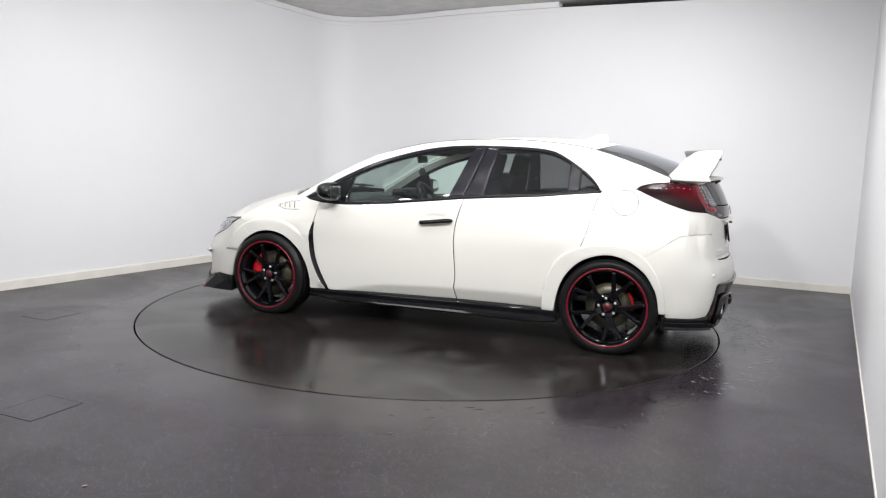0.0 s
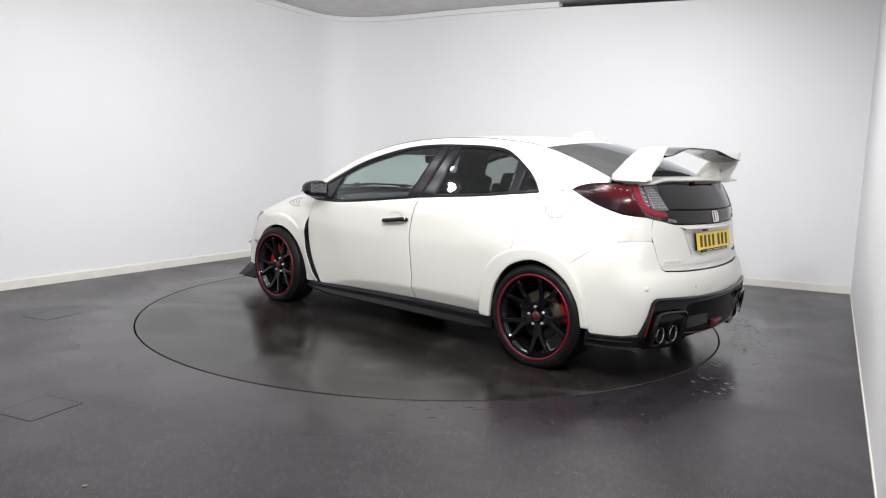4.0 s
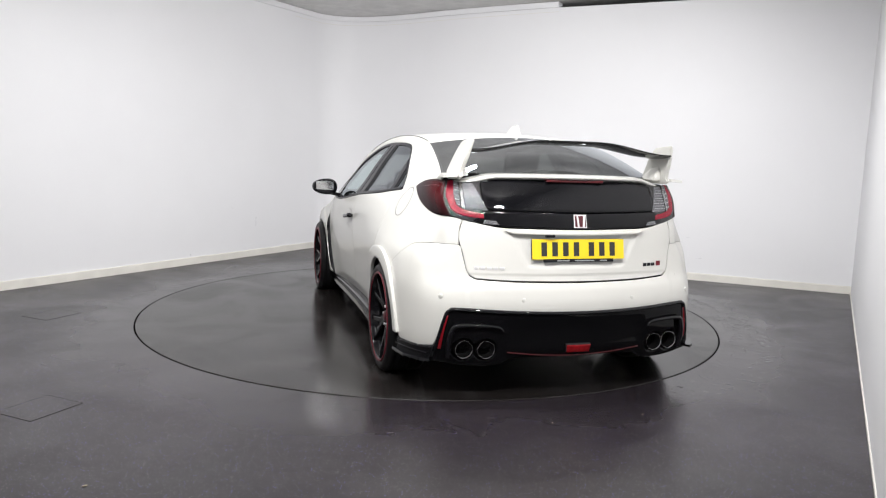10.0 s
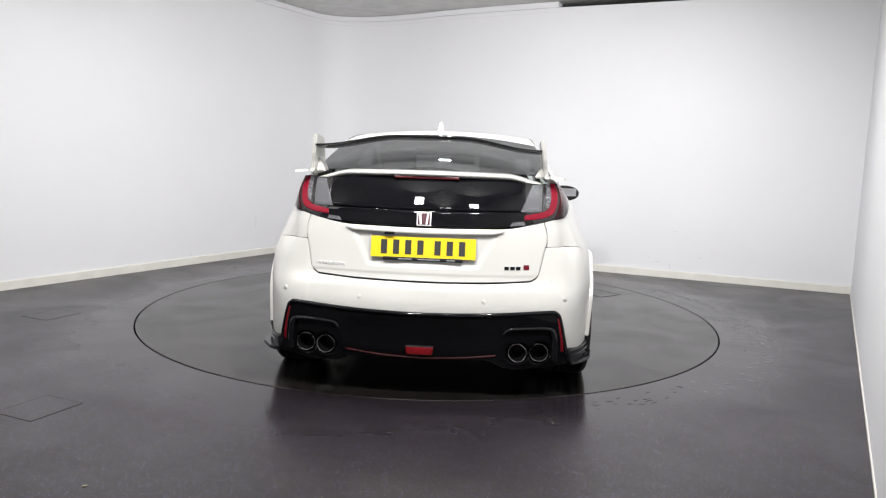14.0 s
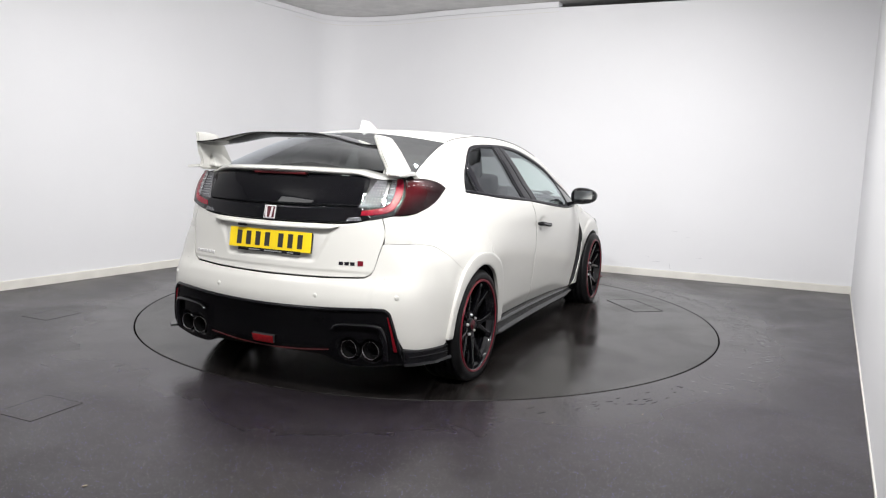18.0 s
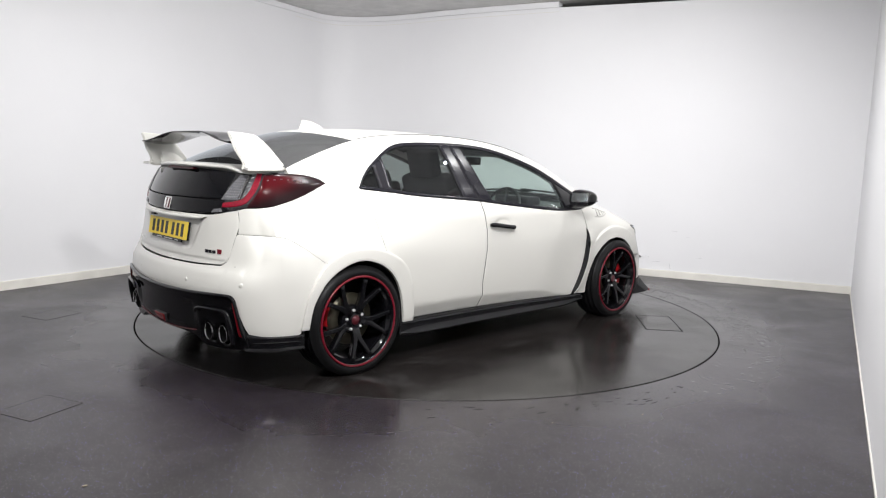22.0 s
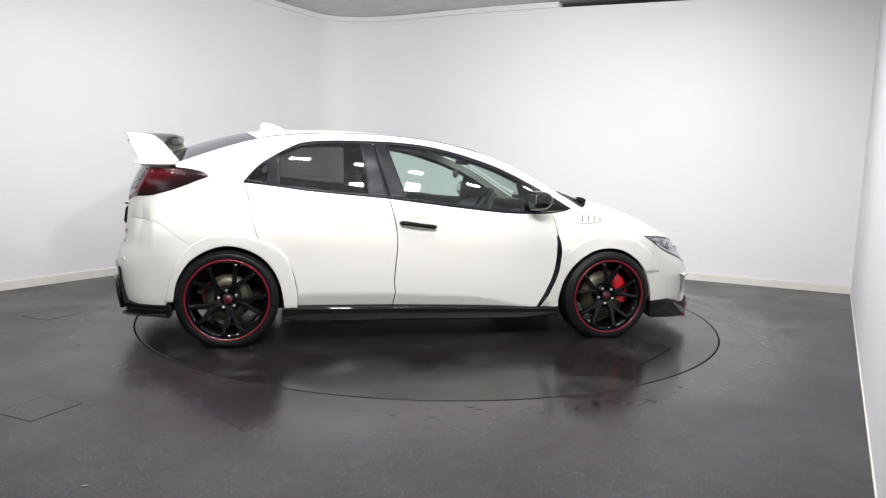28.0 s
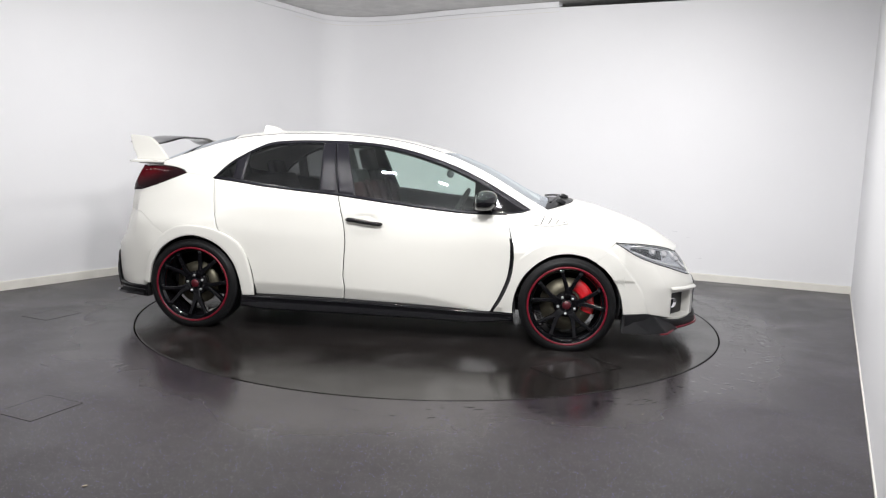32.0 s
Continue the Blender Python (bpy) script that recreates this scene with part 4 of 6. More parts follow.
# tail lamps: rear face and flank
for s in (1, -1):
    def RP(name, b, t, l, r, m, label="", proud=0.004, n=16, k=12, gap=0.001):
        f_ = lambda c: [(s * a, q) for a, q in c]
        return rear_panel(name, crv(n, f_(b)), crv(n, f_(t)), crv(k, f_(l)), crv(k, f_(r)), m, label, proud, gap, lamp, depth=0.015)
    # one lens from the rear face round the corner to the tip on the flank
    l_in = rear3(crv(12, [(0.654, 0.945), (0.683, 1.04), (0.664, 1.128)])) - np.array([0.004, 0, 0])
    round_ = lambda p, q: tuple((p + q) / 2 + np.array([-0.015, 0.005, 0]))
    side_b, side_t = on_side(crv(9, LAMP_LOW), 0.004), on_side(crv(9, [(-1.735, 1.122), (-1.66, 1.128), (-1.55, 1.124), (-1.47, 1.11), LAMP_TIP]), 0.004)
    l_b = crv(38, [tuple(l_in[0]), round_(l_in[0], side_b[0])] + [tuple(q) for q in side_b])
    l_t = crv(38, [tuple(l_in[-1]), round_(l_in[-1], side_t[0])] + [tuple(q) for q in side_t])
    lamp = panel("tail_lamp", edge_loops(coons(l_b, l_t, l_in, np.repeat(l_b[-1:], 12, axis=0)), 0.0008, 0.004) * np.array([1, s, 1]), (-0.5, s, 0), [LENSM, SEAL_SHADE], car, "smoked dark red wrap-round tail lamp", depth=0.02)
    RP("smoked_lens", [(0.50, 0.909), (0.58, 0.923), (0.654, 0.945)], [(0.50, 1.128), (0.59, 1.122), (0.664, 1.128)], [(0.50, 0.909), (0.502, 1.02), (0.50, 1.128)], [(0.654, 0.945), (0.683, 1.04), (0.664, 1.128)], SMOKE, proud=0.002, n=30, k=24, gap=0.0005)
    g_in = [(0.500, 0.966), (0.580, 0.980), (0.616, 0.996), (0.632, 1.03), (0.632, 1.08), (0.624, 1.129)]
    g_out = [(0.497, 0.938), (0.590, 0.949), (0.648, 0.973), (0.671, 1.03), (0.670, 1.08), (0.654, 1.128)]
    RP("light_guide", g_out, g_in, [g_out[0], g_in[0]], [g_out[-1], g_in[-1]], LENS, "bright red light guide", proud=0.005, n=48, k=6)
    for q in range(6):
        # row of small reflector studs along the lamp's upper edge
        sx, sz = -1.745 + 0.036 * q, 1.098 - 0.004 * abs(q - 2)
        vv, ff = lathe([(0.0, 0.003), (0.0035, 0.002), (0.005, -0.002)], 10)
        link_mesh("reflector_stud", [(sx + a * 1.6, s * (float(half_width(sx, sz)) + 0.004 + b), sz + c * 0.7) for a, b, c in vv], ff, CHROME, lamp)
    # clear inner chamber with a slanted edge, chrome ribs, a second clear cell, and the reversing lens below
    RP("clear_lens", [(0.478, 0.980), (0.588, 0.983)], [(0.536, 1.118), (0.590, 1.120)], [(0.478, 0.980), (0.508, 1.05), (0.536, 1.118)], [(0.588, 0.983), (0.592, 1.04), (0.590, 1.120)], CLEAR, proud=0.006, n=14)
    RP("clear_lens", [(0.607, 0.990), (0.622, 0.997)], [(0.606, 1.122), (0.630, 1.127)], [(0.607, 0.990), (0.606, 1.122)], [(0.622, 0.997), (0.638, 1.05), (0.630, 1.127)], CLEAR, proud=0.006, n=6)
    RP("reversing_lens", [(0.425, 0.908), (0.510, 0.914)], [(0.440, 0.930), (0.498, 0.936)], [(0.425, 0.908), (0.440, 0.930)], [(0.510, 0.914), (0.498, 0.936)], CLEAR, proud=0.007, n=8, k=6)
    for q in range(5):
        zq = 1.002 + 0.024 * q
        RP("lens_rib", [(0.609, zq), (0.631, zq + 0.005)], [(0.609, zq + 0.006), (0.631, zq + 0.011)], [(0.609, zq), (0.609, zq + 0.006)], [(0.631, zq + 0.005), (0.631, zq + 0.011)], CHROME, proud=0.009, n=4, k=3)
    bm = bmesh.new()
    for iy in range(7):
        for iz in range(8):
            zq = 1.000 + 0.0135 * iz
            yq = 0.582 - (0.012 + 0.003 * (1.12 - zq) / 0.12) * iy
            if yq > 0.486 + (zq - 0.98) * 0.42:
                bmesh.ops.create_cube(bm, size=1.0, matrix=pose(float(rear_x(yq, zq)) - 0.007, s * yq, zq) @ Matrix.Diagonal((0.003, 0.0034, 0.0034, 1)))
    part("dot_pattern", bm, GREYT, lamp)
    for yr in (0.593, 0.598, 0.603):
        RP("chrome_rib", [(yr - 0.0015, 0.985), (yr + 0.0015, 0.985)], [(yr - 0.0015, 1.120), (yr + 0.0015, 1.121)], [(yr - 0.0015, 0.985), (yr - 0.0015, 1.120)], [(yr + 0.0015, 0.985), (yr + 0.0015, 1.121)], CHROME, proud=0.009, n=4)

# rear bumper: upper skin, sweeping round to the wheel arches
PLAN_R = catmull([(-1.512, 0.893), (-1.62, 0.884), (-1.75, 0.843), (-1.85, 0.795), (-1.925, 0.725), (-1.97, 0.62), (-2.005, 0.48), (-2.035, 0.30), (-2.048, 0.0)], 10)


def bumper_ring(ytop, ybot, n=90, m=14, shift=lambda z: 0.0, proud=0.0):
    """Sheet along the rear corner's plan line; top and bottom heights as functions of the sideways place."""
    half = resample(PLAN_R, n)
    full = np.vstack([half, (half * np.array([1, -1]))[::-1][1:]])
    P = np.zeros((len(full), m, 3))
    d = np.gradient(full, axis=0)
    nn = np.stack([d[:, 1], -d[:, 0]], -1)
    nn /= np.linalg.norm(nn, axis=1)[:, None]
    for i, (x, y) in enumerate(full):
        z0, z1 = ybot(abs(y), x), ytop(abs(y), x)
        for j in range(m):
            z = z0 + (z1 - z0) * j / (m - 1)
            w = np.clip((-x - 1.745) / 0.14, 0, 1)
            xo = x + (rear_x(0.60, z) - rear_x(0.60, 0.55))
            kk = np.clip((0.72 - abs(y)) / 0.11, 0, 1) * np.clip((z - 0.62) / 0.12, 0, 1)
            xx = x * (1 - w) + (rear_x(y, z) if abs(y) < 0.60 else xo * (1 - kk) + rear_x(y, z) * kk) * w
            yn = abs(y) - np.clip((abs(y) - 0.615) / 0.16, 0, 1) * 0.9 * max(0.0, float(half_width(max(x, -1.85), 0.58)) - float(half_width(max(x, -1.85), max(z, 0.58))))
            yy = np.sign(y) * (yn * w + (1 - w) * float(half_width(x, z)))
            P[i, j] = (xx - proud * (1 if nn[i, 0] > 0 else 1) * w, yy + np.sign(y) * proud * (1 - w), z)
    return P


def up_top(y, x):
    if x > -1.76:
        return float(np.interp(-x, [1.515, 1.585, 1.645, 1.70, 1.728, 1.76], [0.652, 0.702, 0.748, 0.785, 0.797, 0.800])) - 0.001
    return float(np.interp(y, [0, 0.34, 0.545, 0.583, 0.604, 0.616, 0.65, 0.72, 0.80, 0.845, 0.884], [0.618, 0.622, 0.632, 0.655, 0.75, 0.804, 0.805, 0.804, 0.802, 0.800, 0.800]))


def up_bot(y, x):
    if x > -1.70:
        return float(np.interp(-x, [1.515, 1.58, 1.622, 1.645, 1.66, 1.70], [0.645, 0.56, 0.455, 0.36, 0.276, 0.276]))
    return float(np.interp(y, [0, 0.34, 0.60, 0.675, 0.70, 0.745, 0.80, 0.84, 0.884], [0.474, 0.480, 0.492, 0.486, 0.44, 0.29, 0.277, 0.276, 0.276]))


BUMP = bumper_ring(up_top, up_bot)
bumper = panel("rear_bumper", edge_loops(BUMP, 0.0005), (-1, 0, 0), [PAINT, PAINT], car, depth=0.02, round_edge=0.0006)
# rear corner between tailgate, lamp and bumper
rim_top = BUMP[:, -1]
rim_top = rim_top[(rim_top[:, 1] > 0.6155) & (rim_top[:, 0] <= -1.759)][::-1]
c_in = rear3(crv(14, [(0.6155, 0.806), (0.6205, 0.828), (0.6215, 0.85), (0.617, 0.89), (0.6015, 0.937)]))
c_in[:, 0] += (rim_top[0, 0] - c_in[0, 0]) * np.clip(1 - 4 * np.linspace(0, 1, 14), 0, 1)
c_in[:, 1] += (rim_top[0, 1] - c_in[0, 1]) * np.clip(1 - 4 * np.linspace(0, 1, 14), 0, 1)
c_out = on_side(quarter_left)
c_bot = resample(np.vstack([c_in[:1], rim_top[1:-1] + np.array([0, 0, 0.001]), c_out[:1]]), 18)
c_top = crv(18, [tuple(c_in[-1]), (-1.850, 0.655, 0.942), (-1.81, 0.688, 0.945), tuple(c_out[-1])])
both("rear_corner_panel", edge_loops(coons(c_bot, c_top, c_in, c_out), 0.0005), [PAINT, PAINT], out=(-1, 1, 0), depth=0.02, round_edge=0.0006)
# black lower valance with its slanted ends
G = coons(crv(140, [(0.755, 0.205), (0.56, 0.186), (0.42, 0.192), (0.32, 0.228), (0.0, 0.228), (-0.32, 0.228), (-0.42, 0.192), (-0.56, 0.186), (-0.755, 0.205)]),
          crv(140, [(0.675, 0.487), (0.60, 0.491), (0.34, 0.479), (0.0, 0.473), (-0.34, 0.479), (-0.60, 0.491), (-0.675, 0.487)]),
          crv(28, [(0.755, 0.205), (0.735, 0.30), (0.70, 0.44), (0.675, 0.487)]), crv(28, [(-0.755, 0.205), (-0.735, 0.30), (-0.70, 0.44), (-0.675, 0.487)]))
P = on_rear(edge_loops(G, 0.0015), 0.006)
cav = np.clip(1 - ((P[..., 2] - 0.36) / 0.08) ** 2, 0, 1) * np.clip((0.42 - np.abs(P[..., 1])) / 0.06, 0, 1)
P[..., 0] += 0.012 * cav
for yc in (0.600, 0.490):
    rr = np.hypot(np.abs(P[..., 1]) - yc, P[..., 2] - 0.276)
    P[..., 0] += 0.045 * np.clip((0.058 - rr) / 0.010, 0, 1)
valance = panel("rear_valance", P, (-1, 0, 0), [VALANCE, SEAL_SHADE], car, depth=0.05)
# gloss frame along the valance's top and slanted ends
fr = catmull([(0.742, 0.262), (0.733, 0.31), (0.705, 0.43), (0.682, 0.478), (0.62, 0.486), (0.34, 0.474), (0.0, 0.468), (-0.34, 0.474), (-0.62, 0.486), (-0.682, 0.478), (-0.705, 0.43), (-0.733, 0.31), (-0.742, 0.262)], 8)
vv, ff = tube([(rear_x(a, b) - 0.008, a, b) for a, b in fr], 0.010, 8)
link_mesh("gloss_edge", vv, ff, GLOSS, valance)
for s in (1, -1):
    # corner aero pieces behind the rear wheels
    Gc = coons(crv(16, [(-1.645, 0.195), (-1.78, 0.20), (-1.90, 0.215)]), crv(16, [(-1.645, 0.275), (-1.78, 0.274), (-1.92, 0.285)]), crv(6, [(-1.645, 0.195), (-1.645, 0.275)]), crv(6, [(-1.90, 0.215), (-1.92, 0.285)]))
    panel("corner_skirt", on_side(edge_loops(Gc, 0.001), 0.010) * np.array([1, s, 1]), (0, s, 0), [GLOSS, SEAL_SHADE], car, "gloss black corner skirt", depth=0.05)
    bm = bmesh.new()
    pts = [(-1.66, 0.85), (-1.66, 0.905), (-1.80, 0.880), (-1.90, 0.815), (-1.935, 0.775), (-1.90, 0.75)]
    lo = [bm.verts.new((x, s * y, 0.212)) for x, y in pts]
    hi = [bm.verts.new((x, s * (y - 0.004), 0.226)) for x, y in pts]
    bm.faces.new(lo), bm.faces.new(hi)
    for i in range(len(pts)):
        j = (i + 1) % len(pts)
        bm.faces.new((lo[i], lo[j], hi[j], hi[i]))
    part("corner_winglet", bm, GLOSS, car)
    for zr, pr in ((0.246, 0.017), (0.270, 0.012)):
        vv, ff = tube([(x, s * (float(half_width(x, zr)) + pr - 0.002 * k_), zr) for k_, x in enumerate((-1.66, -1.72, -1.78, -1.84, -1.89))], 0.005, 8)
        link_mesh("skirt_ridge", vv, ff, GLOSS, car)
    # slanted red reflectors
    Gr = coons(crv(5, [(0.730, 0.275), (0.714, 0.275)]), crv(5, [(0.694, 0.455), (0.687, 0.455)]), crv(14, [(0.730, 0.275), (0.719, 0.35), (0.694, 0.455)]), crv(14, [(0.714, 0.275), (0.707, 0.35), (0.687, 0.455)]))
    panel("side_reflector", on_rear(edge_loops(Gr, 0.0, 0.003), 0.014) * np.array([1, s, 1]), (-1, 0, 0), REFL, valance, "slim red reflector", depth=0.012)
    # hooded exhaust bay and its two pipes
    hood = catmull([(0.676, 0.232), (0.680, 0.30), (0.667, 0.38), (0.635, 0.405), (0.52, 0.407), (0.44, 0.40), (0.415, 0.375)], 6)
    vv, ff = tube([(rear_x(a, b) - 0.020, s * a, b) for a, b in hood], np.interp(np.linspace(0, 1, len(hood)), [0, 0.3, 0.6, 1], [0.017, 0.016, 0.010, 0.008]), 10)
    link_mesh("exhaust_hood", vv, ff, GLOSS, valance)
    for yc in (0.600, 0.490):
        x0 = float(rear_x(yc, 0.3)) - 0.003
        vv, ff = lathe([(0.0455, 0.012), (0.0465, 0.003), (0.0462, 0.0), (0.0455, -0.0010), (0.0444, 0.001), (0.0438, 0.008)], 40)
        R_ = np.stack([vv[:, 1] + x0, vv[:, 0] + s * yc, vv[:, 2] + 0.276], -1)
        link_mesh("exhaust_pipe", R_, ff, TIPS, car, "round chrome-rimmed exhaust tailpipe")
        vv, ff = lathe([(0.0, 0.16), (0.0440, 0.16), (0.0440, 0.006), (0.0453, 0.006), (0.0453, 0.20)], 32)
        R_ = np.stack([vv[:, 1] + x0, vv[:, 0] + s * yc, vv[:, 2] + 0.276], -1)
        link_mesh("pipe_lining", R_, ff, PIPE, car)
# red fog lamp and thin red line under it
Gf = coons(crv(8, [(0.064, 0.256), (-0.064, 0.256)]), crv(8, [(0.070, 0.298), (-0.070, 0.298)]), crv(5, [(0.064, 0.256), (0.070, 0.298)]), crv(5, [(-0.064, 0.256), (-0.070, 0.298)]))
panel("fog_lamp", on_rear(edge_loops(Gf, 0.0, 0.003), 0.022), (-1, 0, 0), FOG, valance, "red central fog lamp", depth=0.03)
vv, ff = tube([(rear_x(a, b) - 0.010, a, b) for a, b in catmull([(0.38, 0.262), (0.20, 0.245), (0.0, 0.238), (-0.20, 0.245), (-0.38, 0.262)], 8)], 0.003, 6)
link_mesh("red_pinstripe", vv, ff, DULLRED, valance)
# parking sensors
for y, z in ((0.722, 0.548), (0.31, 0.535), (-0.31, 0.535), (-0.722, 0.548)):
    vv, ff = lathe([(0.0, -0.0015), (0.0105, -0.0015), (0.0125, 0.0005), (0.0125, 0.01)], 20)
    near = BUMP.reshape(-1, 3)
    x0 = float(near[np.argmin(np.abs(near[:, 1] - y) + np.abs(near[:, 2] - z)), 0])
    m = pose(x0, y, z, 0, 0, (-38 if y > 0 else 38) if abs(y) > 0.6 else 0)
    link_mesh("parking_sensor", [m @ Vector((b, a, c)) for a, b, c in vv], ff, PAINT, bumper)

# number plate with its dark carrier
plate = panel("number_plate", np.stack([np.full((9, 5), -2.012) + np.linspace(0, 1, 5)[None, :] * 0.016, np.broadcast_to(np.linspace(0.263, -0.263, 9)[:, None], (9, 5)), np.broadcast_to(np.linspace(0.741, 0.843, 5)[None, :], (9, 5))], -1), (-1, 0, 0), [YELLOW, SATIN], car, "yellow number plate with dark bars", depth=0.012, round_edge=0)
bx = -0.222
for w, g in ((0.05, 0.011), (0.05, 0.011), (0.05, 0.011), (0.05, 0.036), (0.05, 0.011), (0.05, 0.011), (0.05, 0.0)):
    bm = box_bm(0.0015, w * 0.62, 0.072, pose(-2.0050, -(bx + w / 2), 0.792, 0, 9.0, 0))
    part("plate_bar", bm, INK, plate)
    bx += w + g
bm = box_bm(0.010, 0.40, 0.018, pose(-2.010, 0, 0.7335, 0, 9, 0), 0.003)
part("plate_carrier", bm, SATIN, plate)
for yb, wb in ((0.09, 0.07), (-0.03, 0.11), (-0.14, 0.04)):
    part("carrier_bar", box_bm(0.002, wb, 0.006, pose(-2.0162, yb, 0.7335, 0, 9, 0)), GREYT, plate)
part("release_button", box_bm(0.02, 0.05, 0.014, pose(-2.012, 0.17, 0.861), 0.004), SATIN, tailgate)
# emblem on the garnish and small lettering blocks
ex = float(rear_x(0, 0.935)) - 0.008
for w, h, d, mt in ((0.072, 0.070, 0.004, SILVER), (0.060, 0.058, 0.007, CAPRED)):
    part("emblem", box_bm(d, w, h, pose(ex - d / 2 + 0.004, 0, 0.936, 0, 14, 0), 0.0015), mt, tailgate)
for dy in (-0.017, 0.017):
    part("emblem_bar", box_bm(0.006, 0.010, 0.056, pose(ex - 0.007, dy, 0.936, 6 if dy < 0 else -6, 14, 0), 0.002), SILVER, tailgate)
for y0, y1, h, z, mt in ((0.555, 0.395, 0.014, 0.690, SILVER), (-0.405, -0.492, 0.017, 0.700, TRIM), (-0.500, -0.536, 0.026, 0.704, RIMRED)):
    k = max(1, round(abs(y1 - y0) / 0.034))
    for i in range(k):
        ya = y0 + (y1 - y0) * (i + 0.5) / k
        part("badge_block", box_bm(0.005, abs(y1 - y0) / k * 0.8, h, pose(float(rear_x(ya, z)) - 0.002, ya, z, 0, 3, -math.degrees(math.atan(0.6 * ya))), 0.0015), mt, tailgate)

# ---- rear wing ----


def extrude_plate(name, pts, y0, y1, mats, parent, bevel=0.006, label="", lean=0.0, side=1):
    """A plate cut out in the side view, between two sideways places; lean draws its foot outwards."""
    bm = bmesh.new()
    zs = [p[1] for p in pts]
    zt = max(zs)
    a = [bm.verts.new((x, side * (y0 + lean * (zt - z)), z)) for x, z in pts]
    b = [bm.verts.new((x, side * (y1 + lean * (zt - z)), z)) for x, z in pts]
    bm.faces.new(a), bm.faces.new(b)
    for i in range(len(pts)):
        j = (i + 1) % len(pts)
        bm.faces.new((a[i], a[j], b[j], b[i]))
    bmesh.ops.recalc_face_normals(bm, faces=bm.faces)
    if bevel:
        bmesh.ops.bevel(bm, geom=[e for e in bm.edges if e.calc_face_angle(0) > 0.5], offset=bevel, segments=2, affect="EDGES")
    return part(name, bm, mats, parent, label, smooth=False)


# lip across the foot of the rear window
u = np.linspace(-1, 1, 41)
P = np.zeros((41, 9, 3))
for i, s in enumerate(u):
    y = 0.60 * s
    zc = 1.172 - 0.012 * abs(s) ** 2 - 0.040 * max(0, abs(s) - 0.72) / 0.28
    xf = -1.80 + 0.16 * s * s
    xb = -1.945 + 0.16 * s * s
    prof = [(xf, zc - 0.010), (xf - 0.03, zc + 0.002), ((xf + xb) / 2, zc + 0.001), (xb + 0.02, zc - 0.002), (xb, zc - 0.008), (xb + 0.004, zc - 0.020), (xb + 0.03, zc - 0.028), ((xf + xb) / 2 + 0.03, zc - 0.034), (xf, zc - 0.036)]
    for j, (x, z) in enumerate(prof):
        P[i, j] = (x, y, z)
lip = panel("tail_lip", P, (0, 0, 1), [PAINT, PAINT], car, depth=0.0, round_edge=0)
bm = box_bm(0.03, 0.33, 0.014, pose(-1.910, 0, 1.139, 0, 0, 0), 0.005)
part("high_brake_lamp", bm, DULLRED, car, "slim red high brake lamp under the lip", smooth=False)
# end plates
END = [(-1.925, 1.342), (-1.84, 1.338), (-1.765, 1.331), (-1.722, 1.300), (-1.683, 1.263), (-1.595, 1.158), (-1.605, 1.140), (-1.66, 1.130), (-1.83, 1.134),
       (-1.868, 1.146), (-1.850, 1.166), (-1.862, 1.196), (-1.89, 1.241)]
for s in (1, -1):
    end = extrude_plate("wing_end_plate", END, 0.561, 0.581, PAINT, car, 0.007, "white upswept wing end plate", 0.19, s)
    bm = bmesh.new()
    pts = [(-1.60, 0.62), (-1.66, 0.672), (-1.84, 0.700), (-1.868, 0.69), (-1.86, 0.625)]
    lo = [bm.verts.new((x, s * y, 1.150 - 0.09 * (y - 0.61))) for x, y in pts]
    hi = [bm.verts.new((x, s * y, 1.163 - 0.09 * (y - 0.61))) for x, y in pts]
    bm.faces.new(lo), bm.faces.new(hi)
    for i in range(len(pts)):
        j = (i + 1) % len(pts)
        bm.faces.new((lo[i], lo[j], hi[j], hi[i]))
    part("winglet", bm, PAINT, end)
    bm = bmesh.new()
    foot = [(-1.62, 0.60, 1.150), (-1.62, 0.565, 1.150), (-1.80, 0.545, 1.150), (-1.80, 0.60, 1.150), (-1.72, 0.590, 1.235), (-1.80, 0.586, 1.235)]
    fv = [bm.verts.new((x, s * y, z)) for x, y, z in foot]
    for q in ((0, 1, 2, 3), (1, 4, 5, 2), (0, 4, 1), (3, 2, 5), (0, 3, 5, 4)):
        bm.faces.new([fv[k] for k in q])
    bmesh.ops.bevel(bm, geom=bm.edges[:], offset=0.006, segments=2, affect="EDGES")
    part("wing_foot", bm, PAINT, end)
# arched black blade
u = np.linspace(-1, 1, 49)
m_ = 17
P = np.zeros((49, m_, 3))
for i, s in enumerate(u):
    y = 0.572 * s
    b = 0.5 * (1 - math.cos(math.pi * min(1, (1 - abs(s)) / 0.75)))
    z0 = 1.292 + 0.056 * b
    dx = 0.03 * b
    ch = 0.235 - 0.02 * abs(s)
    for j in range(m_):
        a = 2 * math.pi * j / (m_ - 1)
        cx, cz = 0.5 * ch * math.cos(a), 0.012 * math.sin(a) * (1 + 0.25 * math.cos(a))
        tilt = 0.03
        P[i, j] = (-1.815 + dx + cx, y, z0 + cz - cx * tilt - 0.010 + 0.35 * cx * cx)
panel("wing_blade", P, (0, 0, 1), [GLOSS, GLOSS], car, "gloss black arched wing blade", depth=0.0, round_edge=0)

